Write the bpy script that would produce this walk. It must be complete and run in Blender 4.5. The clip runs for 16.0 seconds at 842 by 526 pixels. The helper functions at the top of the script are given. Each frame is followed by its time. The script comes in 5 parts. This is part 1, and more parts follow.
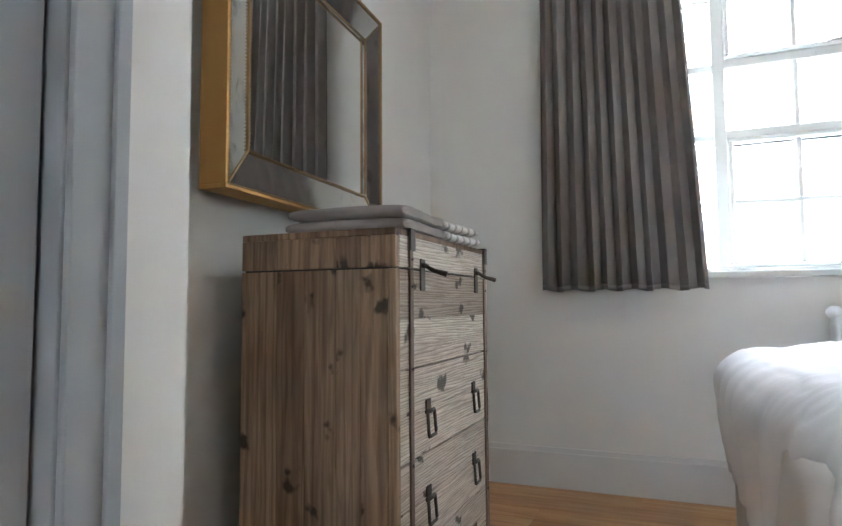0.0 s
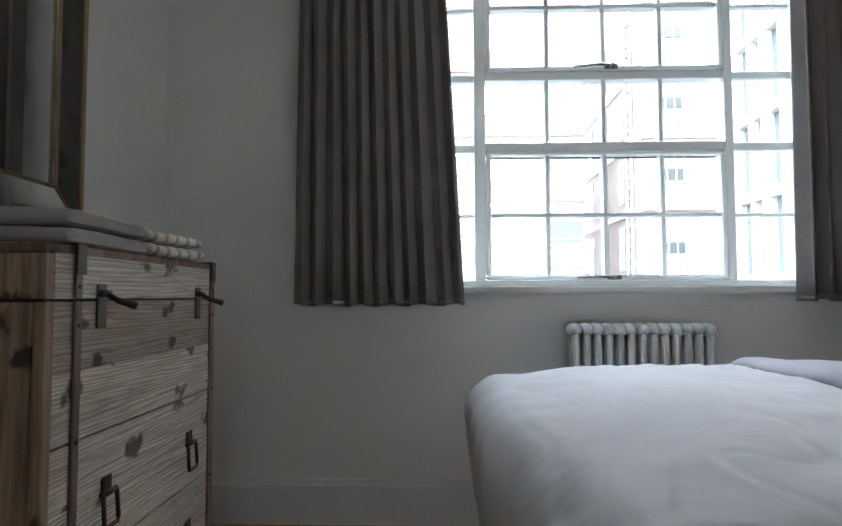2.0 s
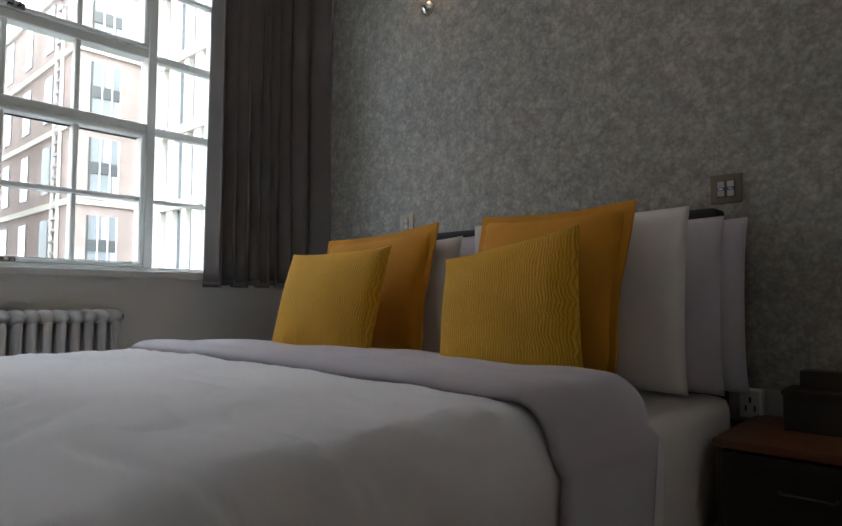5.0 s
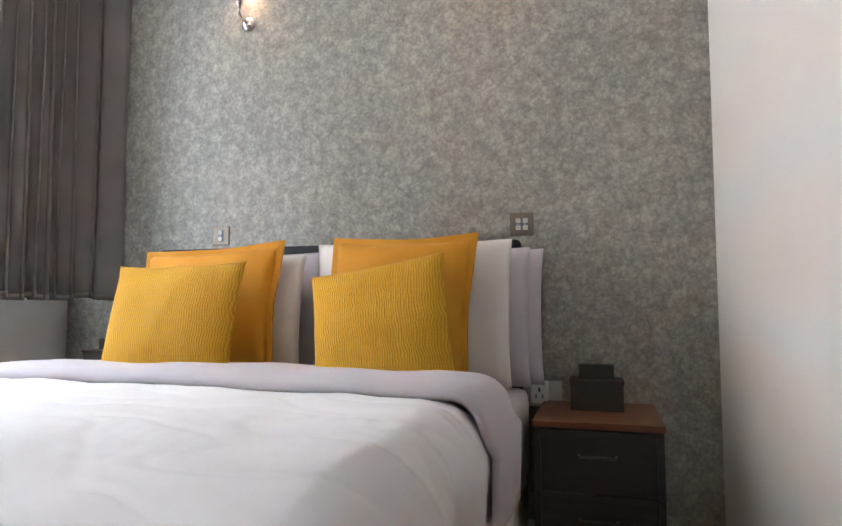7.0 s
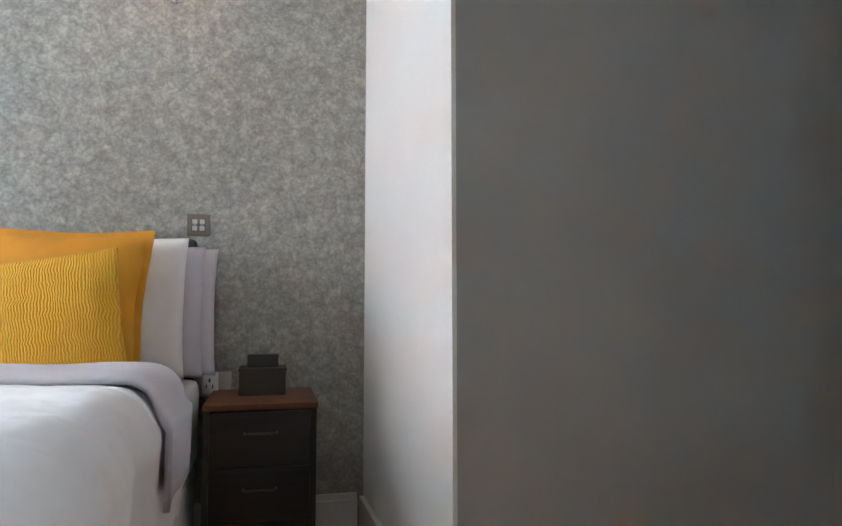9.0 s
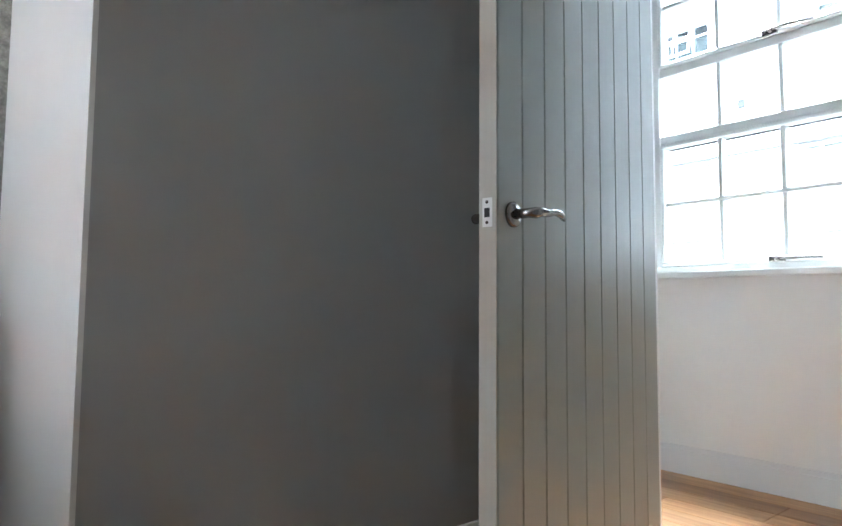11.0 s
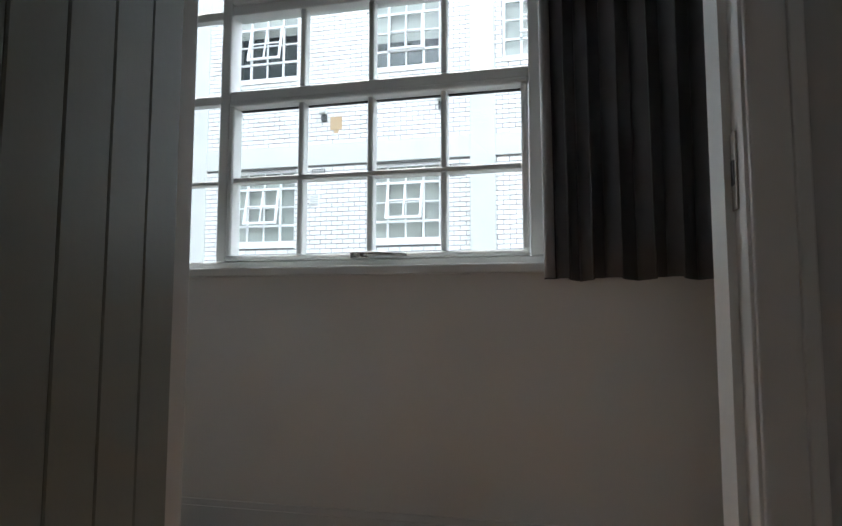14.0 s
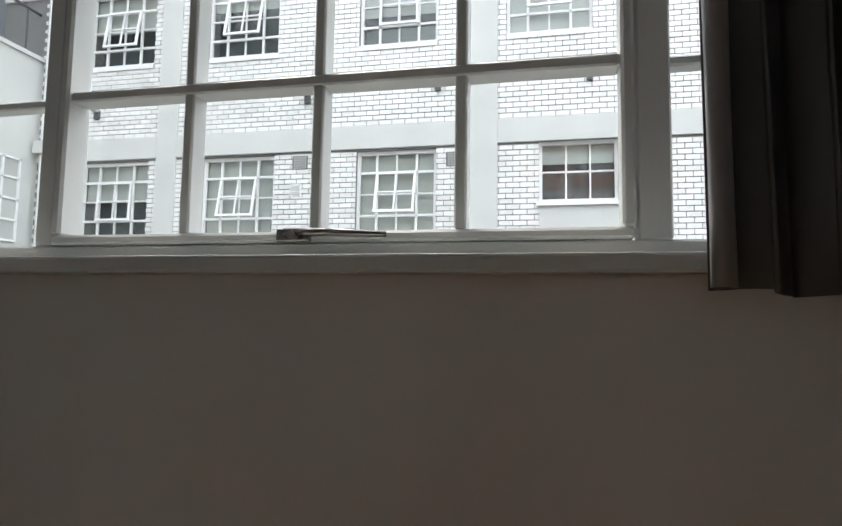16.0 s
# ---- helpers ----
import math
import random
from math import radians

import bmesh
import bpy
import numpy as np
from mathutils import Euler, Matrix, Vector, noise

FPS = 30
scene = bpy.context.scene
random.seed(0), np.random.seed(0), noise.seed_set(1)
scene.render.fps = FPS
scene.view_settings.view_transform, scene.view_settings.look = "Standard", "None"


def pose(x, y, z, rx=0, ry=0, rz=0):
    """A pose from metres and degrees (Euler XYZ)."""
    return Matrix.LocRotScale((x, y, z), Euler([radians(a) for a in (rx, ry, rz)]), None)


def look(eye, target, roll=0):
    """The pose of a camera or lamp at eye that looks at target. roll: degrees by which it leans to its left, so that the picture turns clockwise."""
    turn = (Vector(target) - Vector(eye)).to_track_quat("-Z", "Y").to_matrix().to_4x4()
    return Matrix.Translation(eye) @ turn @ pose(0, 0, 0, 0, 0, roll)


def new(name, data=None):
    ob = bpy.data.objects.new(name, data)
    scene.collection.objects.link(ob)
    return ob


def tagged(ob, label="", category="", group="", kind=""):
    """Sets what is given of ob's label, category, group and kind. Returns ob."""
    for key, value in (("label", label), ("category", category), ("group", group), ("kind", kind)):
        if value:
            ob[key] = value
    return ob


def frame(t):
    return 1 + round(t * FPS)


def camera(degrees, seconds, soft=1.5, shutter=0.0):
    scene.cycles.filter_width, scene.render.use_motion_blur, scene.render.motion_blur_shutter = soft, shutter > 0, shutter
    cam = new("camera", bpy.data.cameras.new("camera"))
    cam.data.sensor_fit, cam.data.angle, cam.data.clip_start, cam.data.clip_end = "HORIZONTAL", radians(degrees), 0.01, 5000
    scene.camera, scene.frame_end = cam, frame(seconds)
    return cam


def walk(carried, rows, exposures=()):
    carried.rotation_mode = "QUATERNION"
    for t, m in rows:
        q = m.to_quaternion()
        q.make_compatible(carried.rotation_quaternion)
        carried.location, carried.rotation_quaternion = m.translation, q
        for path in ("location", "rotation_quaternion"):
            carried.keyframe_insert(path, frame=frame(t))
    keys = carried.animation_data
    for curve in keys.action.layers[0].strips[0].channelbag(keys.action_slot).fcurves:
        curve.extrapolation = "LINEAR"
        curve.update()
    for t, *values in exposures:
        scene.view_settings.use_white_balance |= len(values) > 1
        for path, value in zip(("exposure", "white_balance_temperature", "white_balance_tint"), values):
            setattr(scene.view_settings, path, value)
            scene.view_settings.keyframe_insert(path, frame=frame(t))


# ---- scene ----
cam = camera(68.9, 16.0)
PATH = [
    (0, (1.235, 1.19, 0.885), (0.469, 3.032, 1.019), -0.4),
    (0.5, (1.224, 1.308, 0.925), (0.473, 3.157, 1.052), -0.5),
    (1, (1.197, 1.461, 0.961), (0.572, 3.357, 1.091), -0.3),
    (1.5, (1.235, 1.527, 0.97), (0.844, 3.483, 1.107), -0.2),
    (2, (1.266, 1.536, 0.983), (1.202, 3.532, 1.089), -0.1),
    (2.5, (1.316, 1.592, 0.969), (1.519, 3.579, 1.073), -0.1),
    (3, (1.397, 1.601, 0.947), (1.816, 3.554, 1.05), 0),
    (3.5, (1.403, 1.618, 0.915), (2.265, 3.42, 1.018), 0.1),
    (4, (1.394, 1.619, 0.908), (2.572, 3.231, 1.016), 0.1),
    (4.5, (1.408, 1.634, 0.92), (2.768, 3.097, 1.02), -0.1),
    (4.7, (1.418, 1.649, 0.911), (2.824, 3.068, 1.016), 0),
    (6.8, (1.13, 1.904, 0.935), (3.028, 2.517, 1.075), 0),
    (7, (1.066, 1.928, 0.936), (2.983, 2.485, 1.072), -0.1),
    (7.5, (0.97, 1.951, 0.922), (2.919, 2.381, 1.06), -0.1),
    (8, (0.88, 1.936, 0.907), (2.871, 2.064, 1.038), -0.3),
    (8.5, (0.854, 1.897, 0.912), (2.847, 1.789, 1.045), -0.4),
    (9, (0.824, 1.911, 0.914), (2.763, 1.445, 1.057), 0),
    (9.2, (0.824, 1.9, 0.912), (2.745, 1.362, 1.058), -0.2),
    (11.3, (0.809, 1.763, 0.826), (2.1992, 0.3328, 0.9739), 0.31),
    (11.5, (0.831, 1.765, 0.821), (2.102, 0.2284, 0.9734), 0.06),
    (12, (0.857, 1.727, 0.811), (1.8182, -0.0203, 0.9627), -0.21),
    (12.5, (0.941, 1.548, 0.822), (1.7491, -0.2756, 0.9688), -0.42),
    (13, (1.022, 1.359, 0.85), (1.7411, -0.5015, 0.9961), -0.58),
    (13.5, (1.145, 1.122, 0.843), (1.7238, -0.7855, 1.0055), -0.01),
    (14, (1.191, 0.88, 0.836), (1.645, -1.0598, 1.0117), 0.08),
    (14.5, (1.191, 0.608, 0.851), (1.601, -1.3412, 1.0316), 0.33),
    (15, (1.264, 0.333, 0.89), (1.6183, -1.6284, 1.056), 0.47),
    (15.5, (1.333, 0.021, 0.924), (1.7002, -1.937, 1.1014), 0.66),
    (16, (1.458, -0.247, 0.916), (1.8844, -2.1929, 1.0938), 0.89),
]
EXPOSURES = [
    (0.0, 5.45, 5800, 8), (1.0, 5.35, 5800, 8), (2.0, 4.1, 5700, 6), (3.0, 3.05, 5800, 4), (3.5, 2.6, 5900, 4), (4.0, 2.6, 6000, 6), (4.5, 2.85, 6200, 8),
    (7.0, 5.15, 6200, 11), (9.0, 5.35, 5700, 7), (11.3, 5.15, 5500, 6), (12.0, 4.3, 5300, 4), (13.0, 3.2, 5400, 6), (14.0, 2.6, 6100, 9), (16.0, 2.15, 6600, 12),
]
walk(cam, [(t, look(eye, target, roll)) for t, eye, target, roll in PATH], EXPOSURES)

# ---- daylight ----
world = bpy.data.worlds.new("overcast_sky")
scene.world = world
world.use_nodes = True
wn, wl = world.node_tree.nodes, world.node_tree.links
wn.clear()
sky = wn.new("ShaderNodeTexSky")
sky.sky_type, sky.sun_disc, sky.sun_elevation, sky.sun_rotation = "NISHITA", False, radians(52), radians(150)
sky.air_density, sky.dust_density = 1.5, 4.0
grey = wn.new("ShaderNodeMixRGB")
grey.inputs[0].default_value, grey.inputs[2].default_value = 0.75, (6.0, 6.2, 6.5, 1)
bgd, wout = wn.new("ShaderNodeBackground"), wn.new("ShaderNodeOutputWorld")
bgd.inputs[1].default_value = 0.15
wl.new(sky.outputs[0], grey.inputs[1]), wl.new(grey.outputs[0], bgd.inputs[0]), wl.new(bgd.outputs[0], wout.inputs[0])
sun_data = bpy.data.lights.new("sun", "SUN")
sun_data.energy, sun_data.angle, sun_data.color = 0.6, radians(25), (1.0, 0.97, 0.92)
sun = new("sun", sun_data)
sun.matrix_world = look((0, 0, 30), (-10, 17, 0)) @ Matrix.Identity(4)


# ---- materials ----
def mat(name, color, rough=0.6, metal=0.0):
    m = bpy.data.materials.new(name)
    m.use_nodes = True
    b = m.node_tree.nodes["Principled BSDF"]
    b.inputs["Base Color"].default_value = (*color, 1)
    b.inputs["Roughness"].default_value, b.inputs["Metallic"].default_value = rough, metal
    return m


def nodes_of(m):
    return m.node_tree.nodes, m.node_tree.links, m.node_tree.nodes["Principled BSDF"]


def coords(m, scale=(1, 1, 1), kind="Object"):
    n, l, _ = nodes_of(m)
    tc, mp = n.new("ShaderNodeTexCoord"), n.new("ShaderNodeMapping")
    mp.inputs["Scale"].default_value = scale
    l.new(tc.outputs[kind], mp.inputs[0])
    return mp.outputs[0]


def noise_tex(m, vec, scale, detail=4, rough=0.5, distort=0.0):
    n, l, _ = nodes_of(m)
    t = n.new("ShaderNodeTexNoise")
    t.inputs["Scale"].default_value, t.inputs["Detail"].default_value = scale, detail
    t.inputs["Roughness"].default_value, t.inputs["Distortion"].default_value = rough, distort
    l.new(vec, t.inputs["Vector"])
    return t.outputs[0]


def ramp(m, fac, stops):
    n, l, _ = nodes_of(m)
    r = n.new("ShaderNodeValToRGB")
    el = r.color_ramp.elements
    while len(el) < len(stops):
        el.new(0.5)
    for e, (p, c) in zip(el, stops):
        e.position, e.color = p, (*c, 1)
    l.new(fac, r.inputs[0])
    return r.outputs[0]


def mix(m, fac, a, b, mode="MIX"):
    n, l, _ = nodes_of(m)
    x = n.new("ShaderNodeMixRGB")
    x.blend_type = mode
    for s, v in zip(x.inputs, (fac, a, b)):
        if isinstance(v, (float, int)):
            s.default_value = v
        elif isinstance(v, tuple):
            s.default_value = (*v, 1)
        else:
            l.new(v, s)
    return x.outputs[0]


def bump(m, height, strength=0.2, dist=0.01):
    n, l, b = nodes_of(m)
    k = n.new("ShaderNodeBump")
    k.inputs["Strength"].default_value, k.inputs["Distance"].default_value = strength, dist
    l.new(height, k.inputs["Height"])
    if b.inputs["Normal"].links:
        l.new(b.inputs["Normal"].links[0].from_socket, k.inputs["Normal"])
    l.new(k.outputs[0], b.inputs["Normal"])


def base(m, sock):
    _, l, b = nodes_of(m)
    l.new(sock, b.inputs["Base Color"])


def rough_of(m, sock, lo, hi):
    n, l, b = nodes_of(m)
    r = n.new("ShaderNodeMapRange")
    r.inputs["To Min"].default_value, r.inputs["To Max"].default_value = lo, hi
    l.new(sock, r.inputs[0]), l.new(r.outputs[0], b.inputs["Roughness"])


def painted(name, color, rough=0.6, vary=0.04, fine=0.05):
    m = mat(name, color, rough)
    v = coords(m)
    big, small = noise_tex(m, v, 1.3, 3), noise_tex(m, v, 90, 3)
    lo, hi = tuple(c * (1 - vary) for c in color), tuple(min(1, c * (1 + vary)) for c in color)
    base(m, ramp(m, big, [(0.3, lo), (0.7, hi)]))
    bump(m, small, fine, 0.002)
    bump(m, noise_tex(m, v, 14, 3), fine, 0.004)
    rough_of(m, big, rough - 0.05, rough + 0.08)
    return m


M_WALL = painted("wall_paint", (0.77, 0.76, 0.73), 0.55)
M_CEIL = painted("ceiling_paint", (0.78, 0.77, 0.75), 0.8)
M_TRIM = painted("trim_paint", (0.72, 0.72, 0.71), 0.35, 0.02, 0.03)
M_FRAME = painted("window_paint", (0.74, 0.75, 0.73), 0.35, 0.03, 0.02)
M_DARKWALL = painted("dark_grey_wall", (0.39, 0.385, 0.372), 0.55)
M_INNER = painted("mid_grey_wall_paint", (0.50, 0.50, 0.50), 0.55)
M_SEAL = mat("black_gasket", (0.03, 0.03, 0.032), 0.6)
M_DOOR = painted("grey_green_door_paint", (0.28, 0.30, 0.275), 0.4, 0.06, 0.08)
M_GREYDOOR = painted("grey_blue_gloss_paint", (0.36, 0.38, 0.40), 0.3, 0.05, 0.03)
M_RAD = mat("radiator_enamel", (0.72, 0.73, 0.74), 0.28)


def metal(name, color, rough):
    m = mat(name, color, rough, 1.0)
    v = coords(m, (1, 1, 30))
    n = noise_tex(m, v, 30, 3)
    rough_of(m, n, rough - 0.06, rough + 0.12)
    bump(m, n, 0.04, 0.001)
    return m


M_STEEL = metal("satin_nickel", (0.36, 0.33, 0.29), 0.36)
M_SATINPL = mat("satin_nickel_plate", (0.60, 0.59, 0.58), 0.36, 0.4)
M_BRONZEPL = mat("antique_bronze_plate", (0.20, 0.165, 0.13), 0.42, 0.5)
M_RECESS_SHADE = mat("switch_recess_shade", (0.10, 0.09, 0.08), 0.5)
M_BUTTON = mat("pale_satin_button", (0.48, 0.45, 0.40), 0.4)
M_LEVER = metal("worn_nickel", (0.30, 0.285, 0.27), 0.2)
M_CHROME = metal("chrome", (0.7, 0.7, 0.7), 0.15)
M_IRON = metal("dark_iron", (0.10, 0.085, 0.075), 0.5)
M_GOLD = metal("gilt", (0.44, 0.25, 0.09), 0.5)
M_BRONZE = metal("aged_bronze_gilt", (0.34, 0.24, 0.13), 0.42)
M_PLATE = mat("brushed_zinc", (0.75, 0.74, 0.72), 0.55, 0.5)
M_GREYPL = mat("grey_plastic", (0.45, 0.44, 0.42), 0.5)
M_WHITEPL = mat("white_plastic", (0.75, 0.75, 0.72), 0.35)
M_BLACK = mat("black_plastic_and_hole_shade", (0.02, 0.02, 0.022), 0.5)
M_MIRROR = mat("mirror_glass", (0.86, 0.88, 0.88), 0.01, 1.0)
M_AGED = mat("antiqued_mirror_glass", (0.62, 0.62, 0.60), 0.06, 1.0)
_v = coords(M_AGED)
_n = noise_tex(M_AGED, _v, 9, 6, 0.7, 0.6)
base(M_AGED, ramp(M_AGED, _n, [(0.36, (0.60, 0.60, 0.60)), (0.47, (0.92, 0.92, 0.90))]))
rough_of(M_AGED, _n, 0.16, 0.02)


def glass(name, tint=(0.97, 0.99, 0.98)):
    m = bpy.data.materials.new(name)
    m.use_nodes = True
    n, l = m.node_tree.nodes, m.node_tree.links
    n.clear()
    tr, gl, mx, lw, pw, mu, o = (n.new("ShaderNode" + k) for k in ("BsdfTransparent", "BsdfGlossy", "MixShader", "LayerWeight", "Math", "Math", "OutputMaterial"))
    tr.inputs[0].default_value, gl.inputs["Roughness"].default_value = (*tint, 1), 0.02
    lw.inputs[0].default_value = 0.5
    pw.operation, pw.inputs[1].default_value = "POWER", 5
    mu.operation, mu.inputs[1].default_value, mu.inputs[2].default_value = "MULTIPLY_ADD", 0.85, 0.035
    l.new(lw.outputs["Facing"], pw.inputs[0]), l.new(pw.outputs[0], mu.inputs[0]), l.new(mu.outputs[0], mx.inputs[0])
    l.new(tr.outputs[0], mx.inputs[1]), l.new(gl.outputs[0], mx.inputs[2]), l.new(mx.outputs[0], o.inputs[0])
    return m


M_GLASS = glass("window_glass")

# mottled metallic wallpaper
M_PAPER = mat("mottled_wallpaper", (0.3, 0.3, 0.28), 0.5)
_v = coords(M_PAPER)
_a = noise_tex(M_PAPER, _v, 24, 6, 0.68, 0.25)
_b = noise_tex(M_PAPER, _v, 3.2, 3, 0.5, 0.3)
_c = noise_tex(M_PAPER, _v, 75, 4, 0.6, 0.2)
_base = ramp(M_PAPER, _a, [(0.36, (0.285, 0.28, 0.255)), (0.50, (0.355, 0.345, 0.315)), (0.64, (0.46, 0.44, 0.40))])
_warm = ramp(M_PAPER, _b, [(0.35, (0.90, 0.91, 0.91)), (0.65, (1.02, 1.0, 0.98))])
_m1 = mix(M_PAPER, 0.9, _base, _warm, "MULTIPLY")
_m2 = mix(M_PAPER, 0.35, _m1, ramp(M_PAPER, _c, [(0.4, (0.5, 0.5, 0.5)), (0.6, (1.2, 1.2, 1.2))]), "MULTIPLY")
_n, _l, _b = nodes_of(M_PAPER)
_vo = _n.new("ShaderNodeTexVoronoi")
_vo.feature = "DISTANCE_TO_EDGE"
_vo.inputs["Scale"].default_value = 30
_off = _n.new("ShaderNodeVectorMath")
_off.operation = "MULTIPLY_ADD"
_off.inputs[1].default_value = (0.035, 0.035, 0.035)
_wn = _n.new("ShaderNodeTexNoise")
_wn.inputs["Scale"].default_value, _wn.inputs["Detail"].default_value = 28, 3
_l.new(_v, _wn.inputs["Vector"]), _l.new(_wn.outputs[1], _off.inputs[0]), _l.new(_v, _off.inputs[2]), _l.new(_off.outputs[0], _vo.inputs["Vector"])
_m2 = mix(M_PAPER, 0.45, _m2, ramp(M_PAPER, _vo.outputs[0], [(0.0, (0.62, 0.62, 0.62)), (0.10, (0.95, 0.95, 0.95)), (0.35, (1.12, 1.12, 1.12))]), "MULTIPLY")
base(M_PAPER, _m2)
bump(M_PAPER, _a, 0.25, 0.003)
rough_of(M_PAPER, _a, 0.38, 0.6)


def fabric(name, color, weave=900, rough=0.9, vary=0.12, sheen=0.0, depth=0.12):
    m = mat(name, color, rough)
    v = coords(m)
    n, l, b = nodes_of(m)
    big = noise_tex(m, v, 5, 4)
    fine = noise_tex(m, v, weave / 3, 2)
    lo, hi = tuple(c * (1 - vary) for c in color), tuple(min(1, c * (1 + vary)) for c in color)
    base(m, ramp(m, big, [(0.3, lo), (0.7, hi)]))
    bump(m, fine, depth, 0.0008)
    if sheen:
        b.inputs["Sheen Weight"].default_value = sheen
        b.inputs["Sheen Roughness"].default_value = 0.4
    return m


M_CURTAIN = fabric("curtain_cloth", (0.20, 0.181, 0.173), 700, 0.85, 0.1, 0.05)
M_LINEN = fabric("white_bed_linen", (0.80, 0.79, 0.81), 600, 0.85, 0.03)
M_LILAC = fabric("lilac_grey_linen", (0.54, 0.51, 0.56), 600, 0.85, 0.04)
M_WHITEP = fabric("white_pillowcase", (0.74, 0.71, 0.69), 600, 0.85, 0.03)
M_MUSTARD = fabric("mustard_velvet", (0.62, 0.275, 0.012), 500, 0.85, 0.14, 0.04)
M_HEAD = fabric("charcoal_upholstery", (0.025, 0.024, 0.028), 400, 0.85, 0.2)
M_TOWEL = fabric("taupe_towel", (0.30, 0.262, 0.25), 260, 0.95, 0.12, 0.2, 0.6)
M_TOWEL2 = fabric("pale_towel", (0.55, 0.51, 0.49), 260, 0.95, 0.12, 0.2, 0.6)
M_DIVAN = fabric("pale_grey_divan_cloth", (0.62, 0.60, 0.58), 400, 0.9, 0.06)
_n, _l, _b = nodes_of(M_TOWEL2)
_wv = _n.new("ShaderNodeTexWave")
_wv.bands_direction = "Y"
_wv.inputs["Scale"].default_value, _wv.inputs["Distortion"].default_value = 6.0, 0.8
_l.new(coords(M_TOWEL2), _wv.inputs[0])
base(M_TOWEL2, ramp(M_TOWEL2, _wv.outputs[1], [(0.12, (0.30, 0.265, 0.26)), (0.4, (0.58, 0.54, 0.52))]))
for _m in (M_LINEN, M_LILAC, M_WHITEP):
    _w = noise_tex(_m, coords(_m, (1, 1.7, 1)), 4.5, 3, 0.5, 0.8)
    bump(_m, _w, 0.12, 0.02)

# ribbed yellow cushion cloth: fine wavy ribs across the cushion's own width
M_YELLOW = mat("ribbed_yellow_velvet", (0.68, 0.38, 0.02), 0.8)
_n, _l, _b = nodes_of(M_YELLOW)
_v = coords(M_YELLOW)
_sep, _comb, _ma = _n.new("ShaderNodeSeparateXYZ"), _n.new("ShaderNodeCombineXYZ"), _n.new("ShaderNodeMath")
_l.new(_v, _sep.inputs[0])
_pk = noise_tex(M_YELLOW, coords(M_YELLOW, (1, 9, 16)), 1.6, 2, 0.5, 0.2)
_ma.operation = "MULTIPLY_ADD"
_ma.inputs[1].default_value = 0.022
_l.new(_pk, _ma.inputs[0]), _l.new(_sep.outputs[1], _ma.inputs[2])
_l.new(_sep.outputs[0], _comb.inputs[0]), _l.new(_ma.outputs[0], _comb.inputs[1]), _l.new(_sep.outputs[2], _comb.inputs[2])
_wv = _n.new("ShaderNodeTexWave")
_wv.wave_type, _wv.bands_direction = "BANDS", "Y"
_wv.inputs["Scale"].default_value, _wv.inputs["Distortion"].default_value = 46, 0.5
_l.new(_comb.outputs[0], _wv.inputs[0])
# The ramp's low end paints groove shade between ribs into the base colour.
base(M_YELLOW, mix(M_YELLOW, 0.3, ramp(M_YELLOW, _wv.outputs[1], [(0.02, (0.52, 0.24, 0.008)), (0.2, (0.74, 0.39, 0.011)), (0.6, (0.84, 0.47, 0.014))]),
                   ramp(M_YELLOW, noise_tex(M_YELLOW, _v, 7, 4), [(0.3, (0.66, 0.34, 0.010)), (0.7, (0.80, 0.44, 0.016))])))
bump(M_YELLOW, _wv.outputs[1], 0.7, 0.004)
_b.inputs["Sheen Weight"].default_value = 0.03


